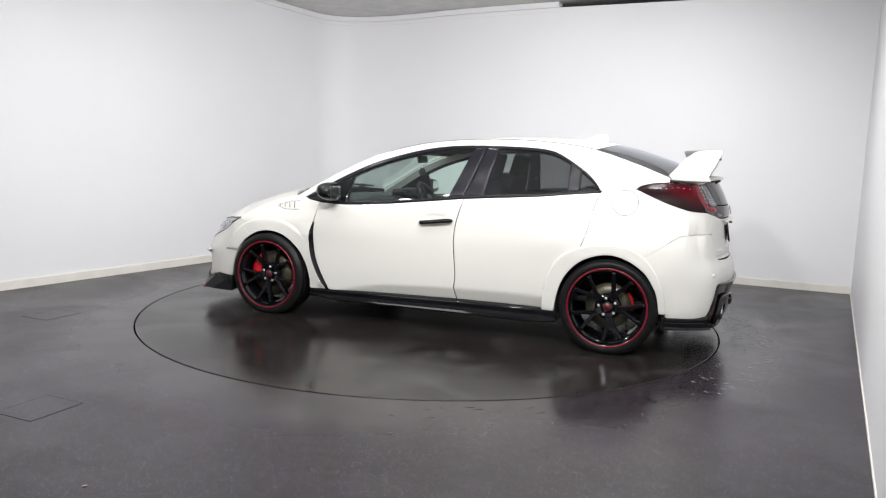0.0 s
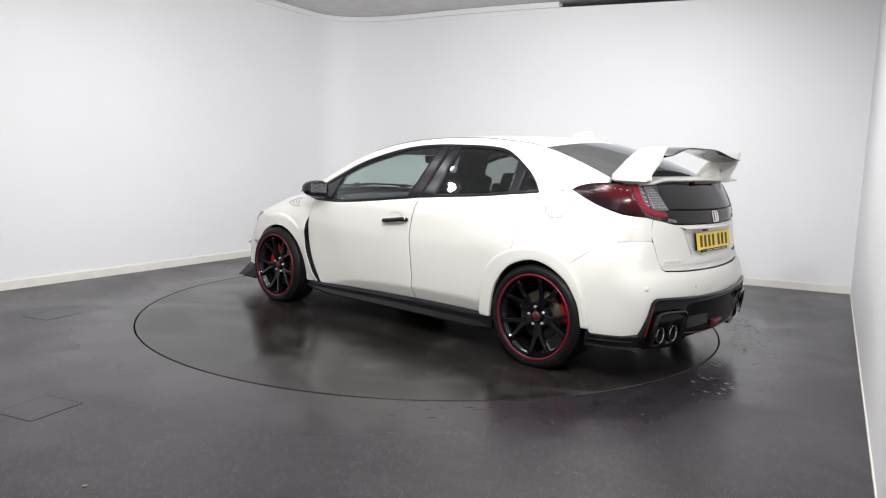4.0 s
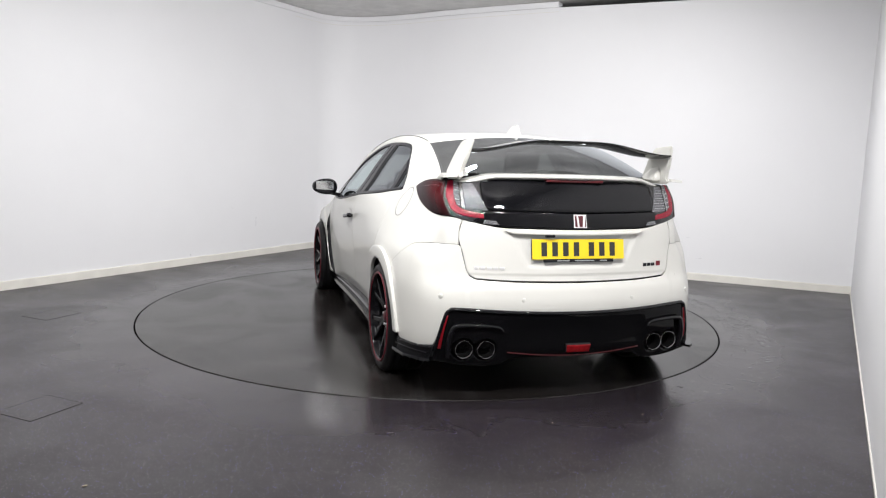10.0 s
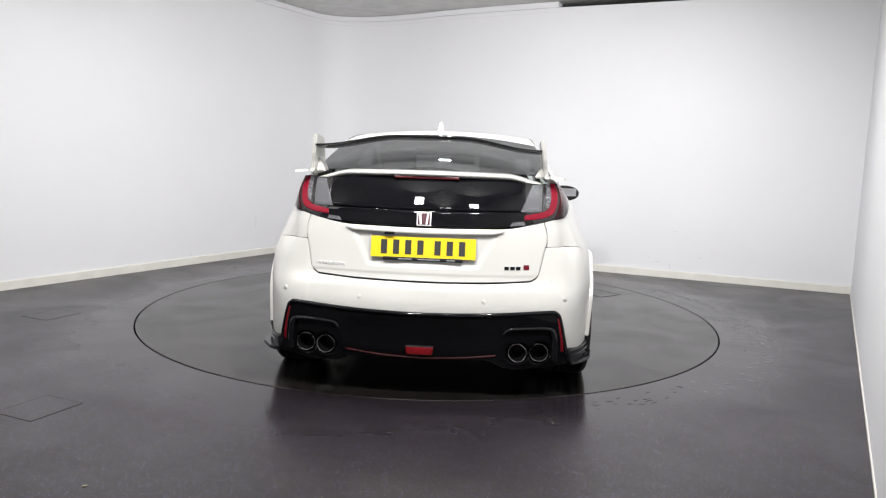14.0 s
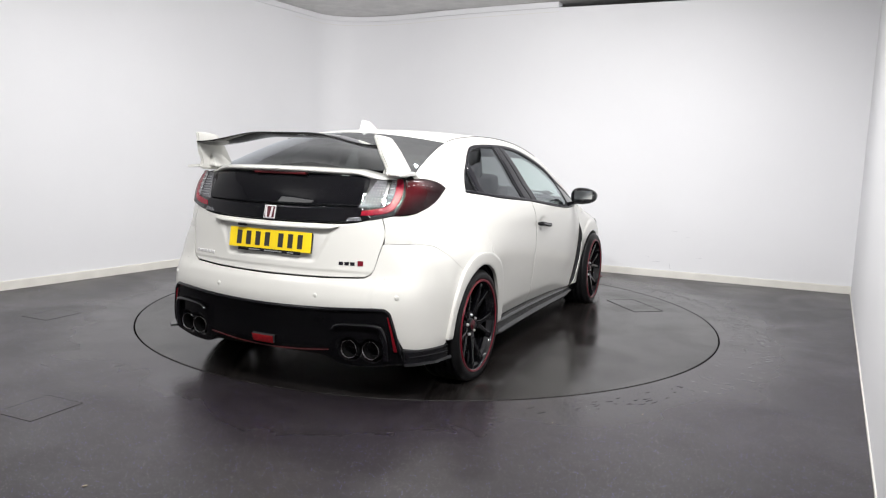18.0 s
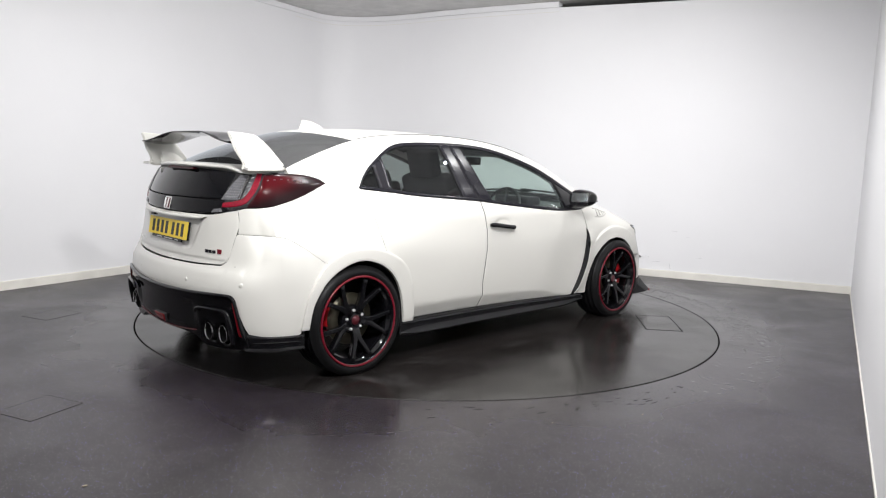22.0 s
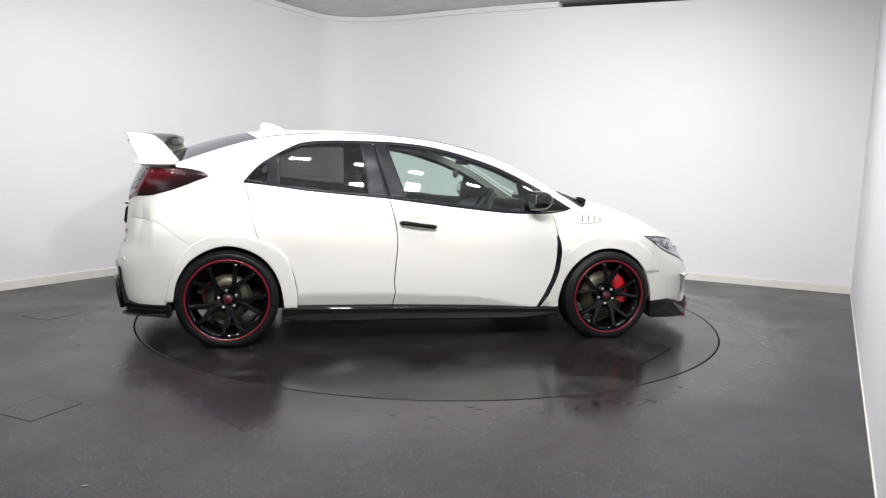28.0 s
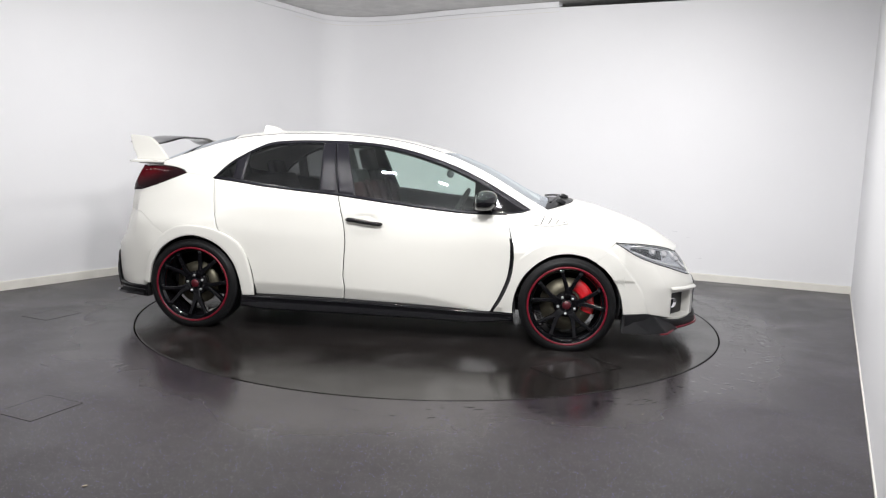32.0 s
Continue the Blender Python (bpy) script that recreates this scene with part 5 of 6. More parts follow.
# shark fin aerial
bm = bmesh.new()
fc = catmull([(-1.118, 1.385), (-1.104, 1.448), (-1.095, 1.456), (-1.05, 1.455), (-1.0, 1.443), (-0.94, 1.413), (-0.905, 1.39)], 3)
fa = [bm.verts.new((x, 0.020 - 0.015 * (z - 1.385) / 0.07 - 0.018 * max(0, x + 1.0) / 0.1, z)) for x, z in fc]
fb = [bm.verts.new((v_.co.x, -v_.co.y, v_.co.z)) for v_ in fa]
bm.faces.new(fa), bm.faces.new(fb)
for i in range(len(fa)):
    j = (i + 1) % len(fa)
    bm.faces.new((fa[i], fa[j], fb[j], fb[i]))
part("aerial_fin", bm, PAINT, car, smooth=False)

# ---- front end ----


def front_sheet(top, bot, n=80, m=12, proud=0.0, keep=1.0, rake=0.10, start=0.0, intake=0.0):
    half = resample(PLAN_F, n)
    half = half[(half[:, 1] <= keep) & (half[:, 0] >= start)]
    full = np.vstack([half, (half * np.array([1, -1]))[::-1][1:]])
    P = np.zeros((len(full), m, 3))
    for i, (x, y) in enumerate(full):
        z0, z1 = bot(abs(y), x), top(abs(y), x)
        for j in range(m):
            z = z0 + (z1 - z0) * j / (m - 1)
            w = np.clip((x - 1.66) / 0.3, 0, 1)
            back = float(nose_back(x, z)) * (1 if rake else 0)
            yy = y * w + (1 - w) * np.sign(y) * float(half_width(x, z))
            yy += np.sign(y) * float(fender_flare(x, z)) * np.clip((1.90 - x) / 0.06, 0, 1)
            # the corner intake is sunk into the bumper
            hole = np.clip((x - 2.004) / 0.008, 0, 1) * np.clip((2.172 - x) / 0.010, 0, 1) * np.clip((0.385 - z) / 0.012, 0, 1) * np.clip((z - 0.212) / 0.012, 0, 1) * intake
            yy -= np.sign(y) * 0.055 * hole
            back += 0.050 * hole
            P[i, j] = (x - back + proud * w, yy + np.sign(y) * proud * (1 - w), z)
    return P


HBC = catmull(HB, 8)
HBP = HBC[:, 0].copy()
for _ in range(12):
    HBP = HBC[:, 0] + nose_back(HBP, HBC[:, 1])
f_top = lambda y, x: float(np.interp(x, [1.472, 1.52, 1.562] + list(HBP) + [2.215, 2.235, 2.252], [0.598, 0.645, 0.690] + list(HBC[:, 1]) + [0.54, 0.59, 0.60])) - 0.001
f_bot = lambda y, x: float(np.interp(x, [1.472, 1.53, 1.58, 1.62, 1.648, 1.664, 1.668, 1.82, 2.0, 2.1, 2.235], [0.595, 0.555, 0.50, 0.44, 0.37, 0.30, 0.252, 0.258, 0.218, 0.21, 0.21]))
front_bumper = panel("front_bumper", edge_loops(front_sheet(f_top, f_bot, 230, 60, intake=1.0), 0.0008), (1, 0, 0), [PAINT, PAINT], car, depth=0.02, round_edge=0.0012)
panel("upper_grille", front_sheet(lambda y, x: float(np.interp(y, [0, 0.5], [0.655, 0.628])), lambda y, x: float(np.interp(y, [0, 0.25, 0.5], [0.605, 0.59, 0.54])), keep=0.47, m=6), (1, 0, 0), [GLOSS, SEAL_SHADE], car, depth=0.02)
panel("lower_grille", front_sheet(lambda y, x: 0.455, lambda y, x: 0.27, keep=0.46, m=8, proud=0.006), (1, 0, 0), [SATIN, SEAL_SHADE], front_bumper, depth=0.02)
splitter = panel("front_splitter", front_sheet(lambda y, x: max(0.146, float(np.interp(x, [1.612, 1.82, 2.0, 2.1, 2.235], [0.25, 0.26, 0.20, 0.196, 0.205]))), lambda y, x: 0.145, m=6, proud=0.022, rake=0, start=1.665), (1, 0, 0), [SATIN, SEAL_SHADE], car, "black front splitter with red line", depth=0.04)
ln = resample(PLAN_F, 40)
ln = ln[(ln[:, 1] < 0.72)]
full = np.vstack([ln, (ln * np.array([1, -1]))[::-1][1:]])
vv, ff = tube([(x + 0.030, y, 0.150) for x, y in full], 0.008, 6)
link_mesh("red_pinstripe", vv, ff, RIMRED, splitter)
for s in (1, -1):
    # wedge-shaped winglet of the splitter ahead of the front wheel, drawn out to a point
    wv = [(1.668, 0.868, 0.262), (1.86, 0.828, 0.256), (2.02, 0.735, 0.178), (1.657, 0.915, 0.133), (1.85, 0.915, 0.135), (1.955, 0.885, 0.139), (2.06, 0.74, 0.145), (1.668, 0.80, 0.138), (2.0, 0.68, 0.142), (1.668, 0.80, 0.250), (1.99, 0.69, 0.180)]
    wf = [(0, 1, 4, 3), (1, 5, 4), (1, 2, 5), (2, 6, 5), (3, 4, 5, 6, 8, 7), (0, 3, 7, 9), (0, 9, 10, 2, 1), (2, 10, 8, 6)]
    bm = bmesh.new()
    vs = [bm.verts.new((x, s * y, z)) for x, y, z in wv]
    for q in wf:
        bm.faces.new([vs[k] for k in q])
    bmesh.ops.recalc_face_normals(bm, faces=bm.faces)
    bmesh.ops.bevel(bm, geom=bm.edges[:], offset=0.004, segments=2, affect="EDGES")
    wing_ = part("splitter_winglet", bm, WINGLET, car, smooth=False)
    vv, ff = tube([(1.915, s * 0.902, 0.138), (1.958, s * 0.886, 0.140), (2.00, s * 0.815, 0.144), (ln[0, 0] + 0.030, s * ln[0, 1], 0.150)], 0.006, 6)
    link_mesh("red_pinstripe", vv, ff, RIMRED, wing_)
    # dark lining of the sunk corner intake, a grey duct in it and the white fin above
    Gi = coons(crv(8, [(2.012, 0.222), (2.164, 0.222)]), crv(8, [(2.012, 0.376), (2.164, 0.376)]), crv(6, [(2.012, 0.222), (2.012, 0.376)]), crv(6, [(2.164, 0.222), (2.164, 0.376)]))
    panel("side_intake", (lambda G: np.stack([G[..., 0] - 0.042, np.interp(G[..., 0], PLAN_F[:, 0], PLAN_F[:, 1]) - 0.046, G[..., 1]], -1))(Gi) * np.array([1, s, 1]), (0, s, 0), [SATIN, SEAL_SHADE], front_bumper, depth=0.004, round_edge=0)
    vv, ff = lathe([(0.0, 0.012), (0.022, 0.012), (0.030, -0.004), (0.034, -0.004), (0.034, 0.02)], 20)
    md = pose(2.035, s * 0.622, 0.300, 0, 0, -40 if s > 0 else 220)
    link_mesh("intake_duct", [md @ Vector((q[0], -q[1], q[2])) for q in vv], ff, BOWL, front_bumper)
    fin = [(1.988, 0.405), (2.05, 0.402), (2.12, 0.398), (2.18, 0.394), (2.205, 0.392)]
    Gn = np.array([[(a + o, s * (float(np.interp(a, PLAN_F[:, 0], PLAN_F[:, 1])) + o), b + dz) for o, dz in ((-0.004, 0.024), (0.005, 0.022), (0.016, 0.012), (0.017, 0.004), (0.012, 0.0), (-0.004, -0.004))] for a, b in catmull(fin, 4)])
    panel("intake_fin", Gn, (1, s, 0), [PAINT, PAINT], front_bumper, depth=0.0, round_edge=0)

    # head lamp: housing, lenses, glass
    def lamp_surface(G, inn):
        return np.stack([G[..., 0], nose_y(G[..., 0], G[..., 1]) - inn, G[..., 1]], -1)
    Gh = edge_loops(coons(crv(34, HB), crv(34, HT), crv(10, [HB[0], HT[0]]), crv(10, [HB[-1], (2.12, 0.56), HT[-1]])), 0.001, 0.004)
    lampf = panel("head_lamp", lamp_surface(Gh, 0.022) * np.array([1, s, 1]), (0.3, s, 0), [BOWL, SEAL_SHADE], car, "swept-back clear headlamp", depth=0.012)
    panel("lamp_glass", lamp_surface(Gh, 0.0) * np.array([1, s, 1]), (0.3, s, 0), [LAMPGLASS, SEAL_SHADE], lampf, depth=0.0, round_edge=0)
    for pts_, r in ((HB, 0.0035), (HT, 0.0030)):
        c3 = catmull(pts_, 6)
        vv, ff = tube([(a, s * (float(nose_y(a, b)) + 0.0005), b) for a, b in c3], r, 6)
        link_mesh("lamp_seal", vv, ff, SEAL_SHADE, lampf)
    for cx, cz, r, mt in ((1.86, 0.648, 0.026, CHROME), (1.95, 0.628, 0.030, CHROME), (2.05, 0.590, 0.026, CHROME)):
        yy = float(nose_y(cx, cz)) - 0.018
        vv, ff = lathe([(0.0, 0.014), (r * 0.6, 0.011), (r * 0.9, 0.002), (r, 0.006), (r * 1.05, -0.01)], 24)
        m = pose(cx, s * yy, cz, 0, 0, -35 * s if s > 0 else 180 + 35)
        link_mesh("lamp_lens", [m @ Vector(q) for q in vv], ff, mt, lampf)
    for path_, r in ((((1.70, 0.700), (1.80, 0.690), (1.90, 0.672), (1.99, 0.650), (2.045, 0.625)), 0.005), (((1.72, 0.664), (1.80, 0.630), (1.90, 0.592), (2.0, 0.562), (2.10, 0.527)), 0.005), (((2.0, 0.648), (2.05, 0.60), (2.10, 0.55), (2.14, 0.51)), 0.007)):
        vv, ff = tube([(a, s * (float(nose_y(a, b)) - 0.012), b) for a, b in path_], r, 6)
        link_mesh("light_strip", vv, ff, SILVER, lampf)
    Gd = coons(crv(10, [(1.70, 0.676), (1.82, 0.625), (1.93, 0.598)]), crv(10, [(1.70, 0.690), (1.82, 0.672), (1.93, 0.655)]), crv(4, [(1.70, 0.676), (1.70, 0.690)]), crv(4, [(1.93, 0.598), (1.93, 0.655)]))
    panel("lamp_mask", lamp_surface(Gd, 0.019) * np.array([1, s, 1]), (0.3, s, 0), [TRIM, SEAL_SHADE], lampf, depth=0.0, round_edge=0)
    # black outlet strip behind the front wheel
    ed = catmull(WING_EDGE, 5)
    inner_ = np.stack([np.array([x - 0.016 - 0.012 * min(1.0, wing_proud(z) / 0.028) for x, z in ed]), ed[:, 1]], -1)
    A_, B_ = on_side(inner_, 0.001), on_side(ed, 0.0)
    B_[:, 1] += np.array([wing_proud(z) for z in ed[:, 1]]) - 0.001
    B_[:, 0] += 0.001
    mid_ = (A_ + B_) / 2 - np.array([0.0, 0.006, 0.0])
    panel("wing_outlet", np.stack([A_, mid_, B_], 1) * np.array([1, s, 1]), (-1, s * 0.5, 0), [GLOSS, SEAL_SHADE], car, "gloss black air outlet strip", depth=0.012, round_edge=0)
    # louvres on top of the wing: a shallow three-cornered frame, slits and raised fins
    for c_ in ([(1.075, 0.886), (1.18, 0.872), (1.285, 0.838)], [(1.060, 0.822), (1.17, 0.818), (1.285, 0.836)]):
        cc = catmull(c_, 6)
        vv, ff = tube([(a, s * (float(half_width(a, b)) + 0.0005), b) for a, b in cc], 0.0035, 6)
        link_mesh("louvre_frame", vv, ff, PAINT, car)
        vv, ff = tube([(a, s * (float(half_width(a, b - 0.006)) + 0.0008), b - 0.006) for a, b in cc], 0.0016, 6)
        link_mesh("louvre_groove", vv, ff, SEAM_SHADE, car)
    # the slits are not cut in: strips in the seam-shade grey
    for i in range(4):
        x0 = 1.100 + 0.050 * i
        hgt = 0.046 - 0.009 * i
        z0 = 0.824 + 0.003 * i
        for dx, w_, mt, up_ in ((0.0, 0.0085, SEAM_SHADE, 0.002), (0.009, 0.010, PAINT, 0.007)):
            xa = x0 + dx
            Gl = coons(crv(4, [(xa, z0), (xa + w_, z0)]), crv(4, [(xa + 0.022, z0 + hgt), (xa + 0.022 + w_, z0 + hgt)]), crv(5, [(xa, z0), (xa + 0.022, z0 + hgt)]), crv(5, [(xa + w_, z0), (xa + 0.022 + w_, z0 + hgt)]))
            panel("wing_louvre", on_side(Gl, up_) * np.array([1, s, 1]), (0, s, 0), [mt, mt], car, depth=0.005, round_edge=0)

# ---- side skirts ----
for s in (1, -1):
    P = np.zeros((30, 8, 3))
    for i, x in enumerate(np.linspace(-0.96, 0.95, 30)):
        zt = float(np.interp(x, [-0.96, -0.24, 0.35, 0.76, 0.95], [0.250, 0.243, 0.233, 0.224, 0.226]))
        yb = float(half_width(x, 0.25))
        low = float(np.interp(x, [-0.96, -0.8, 0.7, 0.95], [0.165, 0.148, 0.140, 0.165]))
        out_ = float(np.interp(x, [-0.96, -0.75, 0.6, 0.95], [0.0, 0.028, 0.030, 0.0]))
        prof = [(yb - 0.030, zt), (yb - 0.002, zt - 0.002), (yb + 0.4 * out_, zt - 0.012), (yb + 0.4 * out_, zt - 0.022), (yb - 0.3 * out_, low + 0.022), (yb + 0.3 * out_, low + 0.012), (yb + 0.2 * out_, low), (yb - 0.20, low + 0.004)]
        for j, (y, z) in enumerate(prof):
            P[i, j] = (x, s * y, z)
    panel("side_skirt", P, (0, s, 0), [GLOSS, SEAL_SHADE], car, "gloss black side skirt", depth=0.0, round_edge=0)
# underside
for s in (1, -1):
    part("sill_box", box_bm(1.9, 0.22, 0.10, pose(0, s * 0.70, 0.205), 0.01), SATIN, car)
part("underbody", box_bm(3.55, 1.16, 0.05, pose(0.02, 0, 0.205), 0.01), SATIN, car)
part("undertray", box_bm(0.40, 1.00, 0.03, pose(-1.74, 0, 0.228), 0.008), PIPE, car)
part("undertray", box_bm(0.62, 1.24, 0.03, pose(1.82, 0, 0.172), 0.008), SATIN, car)
part("silencer", box_bm(0.26, 1.0, 0.15, pose(-1.78, 0, 0.30), 0.03), SATIN, car, smooth=True)

# ---- windows ----


def glass_sheet(bottom, top, left, right, inn=-0.012):
    return coons(*[on_side(np.array(c), inn) for c in (bottom, top, left, right)])


FR_IN = A((-1.18, 1.067), (-1.145, 1.105), (-1.08, 1.160), (-1.01, 1.207), (-0.915, 1.262), (-0.81, 1.298), (-0.64, 1.316), (-0.387, 1.321), (-0.22, 1.319), (-0.03, 1.304), (0.14, 1.273), (0.32, 1.225), (0.51, 1.160), (0.70, 1.072), (0.85, 0.990), (0.985, 0.912))
frame_out, frame_in = crv(90, WIN_TOP), crv(90, FR_IN)
both("window_frame", on_side(edge_loops(coons(frame_in, frame_out, crv(5, [FR_IN[0], WIN_TOP[0]]), crv(5, [FR_IN[-1], WIN_TOP[-1]])), 0.001, 0.004), -0.002), [TRIM, SEAL_SHADE], depth=0.03)
# belt strips
both("belt_strip", on_side(edge_loops(coons(crv(50, A((-1.21, 1.053), (-0.983, 1.030), (-0.799, 1.009), (-0.427, 0.980), (-0.272, 0.968)), A((-0.272, 0.968), (-0.05, 0.943), (0.331, 0.903), (0.60, 0.883), (0.88, 0.885), (1.045, 0.911))), crv(50, A((-1.19, 1.066), (-0.983, 1.046), (-0.799, 1.025), (-0.427, 0.996), (-0.272, 0.984)), A((-0.272, 0.984), (-0.05, 0.959), (0.331, 0.919), (0.60, 0.899), (0.88, 0.898), (1.03, 0.918))), crv(3, [(-1.21, 1.053), (-1.19, 1.066)]), crv(3, [(1.045, 0.911), (1.03, 0.918)])), 0.0, 0.003), 0.001), [TRIM, SEAL_SHADE], depth=0.03)
# pillars between the windows
P_B1 = (A((-0.272, 0.98), (-0.32, 1.15), (-0.352, 1.325)), A((-0.410, 0.99), (-0.425, 1.15), (-0.442, 1.322)))
P_B2 = (A((-0.150, 0.968), (-0.21, 1.15), (-0.262, 1.322)), A((-0.266, 0.98), (-0.314, 1.15), (-0.346, 1.325)))
for a, b in (P_B1, P_B2):
    both("door_pillar", on_side(edge_loops(coons(crv(6, [b[0], a[0]]), crv(6, [b[-1], a[-1]]), crv(18, b), crv(18, a)), 0.001, 0.004), 0.001), [TRIM, SEAL_SHADE], depth=0.03)
both("quarter_pillar", on_side(edge_loops(coons(crv(5, [(-1.055, 1.045), (-0.975, 1.038)]), crv(5, [(-1.055, 1.182), (-0.968, 1.236)]), crv(10, [(-1.055, 1.045), (-1.055, 1.182)]), crv(10, [(-0.975, 1.038), (-0.968, 1.236)])), 0.001, 0.004), 0.0), [TRIM, SEAL_SHADE], depth=0.03)
both("quarter_glass", glass_sheet(crv(10, [(-1.18, 1.064), (-1.05, 1.050)]), crv(10, [(-1.175, 1.07), (-1.05, 1.188)]), crv(4, [(-1.18, 1.064), (-1.175, 1.07)]), crv(4, [(-1.05, 1.050), (-1.05, 1.188)])), [PRIVACY, SEAL_SHADE], depth=0.0, round_edge=0)
both("rear_door_glass", glass_sheet(crv(20, [(-0.985, 1.038), (-0.799, 1.015), (-0.40, 0.985)]), crv(20, [(-0.975, 1.238), (-0.915, 1.268), (-0.81, 1.304), (-0.64, 1.322), (-0.435, 1.327)]), crv(12, [(-0.985, 1.038), (-0.975, 1.238)]), crv(12, [(-0.40, 0.985), (-0.435, 1.327)])), [PRIVACY, SEAL_SHADE], depth=0.0, round_edge=0)
both("front_door_glass", glass_sheet(crv(26, [(-0.16, 0.962), (0.331, 0.910), (0.66, 0.888)]), crv(26, [(-0.27, 1.326), (-0.22, 1.325), (-0.03, 1.310), (0.14, 1.279), (0.32, 1.231), (0.51, 1.166), (0.66, 1.097)]), crv(12, [(-0.16, 0.962), (-0.27, 1.326)]), crv(12, [(0.66, 0.888), (0.66, 1.097)])), [SIDEGLASS, SEAL_SHADE], depth=0.0, round_edge=0)
both("mirror_triangle", on_side(edge_loops(coons(crv(12, [(0.655, 0.890), (0.88, 0.892), (1.02, 0.905)]), crv(12, [(0.655, 1.102), (0.83, 1.005), (1.02, 0.912)]), crv(8, [(0.655, 0.890), (0.655, 1.102)]), crv(8, [(1.02, 0.905), (1.02, 0.912)])), 0.0, 0.003), -0.006), [GLOSS, SEAL_SHADE], depth=0.02)

# ---- door mirrors and handles ----
for s in (1, -1):
    bm = bmesh.new()
    bmesh.ops.create_uvsphere(bm, u_segments=28, v_segments=18, radius=1.0)
    for v_ in bm.verts:
        x, y, z = v_.co
        r_ = max(abs(x) ** 2.4 + abs(y) ** 2.4 + abs(z) ** 2.4, 1e-9) ** (-1 / 2.4)
        x, y, z = x * r_, y * r_, z * r_
        x = x if x > -0.55 else -0.55
        v_.co = (0.730 + 0.085 * x + 0.01 * z, s * (0.972 + 0.105 * y), 0.972 + (0.066 - 0.010 * y) * z)
    mirror = part("door_mirror", bm, GLOSS, car, "gloss black door mirror", smooth=True)
    bm = box_bm(0.004, 0.145, 0.082, pose(0.6815, s * 0.975, 0.974), 0.0015)
    part("mirror_glass", bm, CHROME, mirror)
    part("mirror_foot", box_bm(0.075, 0.11, 0.03, pose(0.747, s * 0.885, 0.912, s * 12, 0, 0), 0.01), GLOSS, mirror, smooth=False)
    part("mirror_repeater", box_bm(0.012, 0.12, 0.010, pose(0.807, s * 0.985, 0.955, 0, 0, -s * 8), 0.004), SMOKE, mirror)
for s, dr in zip((1, -1), doors_f):
    # dished cup, then the bar across it
    P = np.zeros((20, 9, 3))
    for i, a in enumerate(np.linspace(0, 2 * np.pi, 20)):
        for j, r in enumerate(np.linspace(1, 0, 9)):
            x, z = -0.075 + 0.080 * r * math.cos(a), 0.797 + 0.042 * r * math.sin(a)
            P[i, j] = (x, float(half_width(x, z)) + 0.0015 - 0.0 * (1 - r * r), z)
    panel("handle_cup", P * np.array([1, s, 1]), (0, s, 0), [PAINT, SEAL_SHADE], dr, depth=0.0, round_edge=0)
    c = catmull([(-0.203, 0.806), (-0.16, 0.806), (-0.08, 0.795), (0.0, 0.786), (0.043, 0.783)], 6)
    yy = [float(half_width(a, b)) + o for (a, b), o in zip(c, np.interp(np.linspace(0, 1, len(c)), [0, 0.15, 0.85, 1], [0.004, 0.026, 0.026, 0.004]))]
    vv, ff = tube([(a, s * y, b) for (a, b), y in zip(c, yy)], np.interp(np.linspace(0, 1, len(c)), [0, 0.1, 0.9, 1], [0.010, 0.016, 0.015, 0.009]), 10)
    link_mesh("door_handle", vv, ff, GLOSS, dr, "gloss black door handle")
# fuel flap on the left flank
a = np.linspace(0, 2 * np.pi, 40)
for r0, r1, mt, nm in ((0.0785, 0.0822, SEAM_SHADE, "flap_joint"),):
    pin = np.stack([-1.362 + r0 * np.cos(a), 0.988 + r0 * np.sin(a)], -1)
    pout = np.stack([-1.362 + r1 * np.cos(a), 0.988 + r1 * np.sin(a)], -1)
    G = np.stack([pin, pout], 1)
    panel("fuel_flap", on_side(G, 0.0015), (0, 1, 0), [mt, SEAL_SHADE], car, depth=0.0, round_edge=0)

# ---- wheels ----
R_TYRE, W_TYRE = 0.318, 0.235


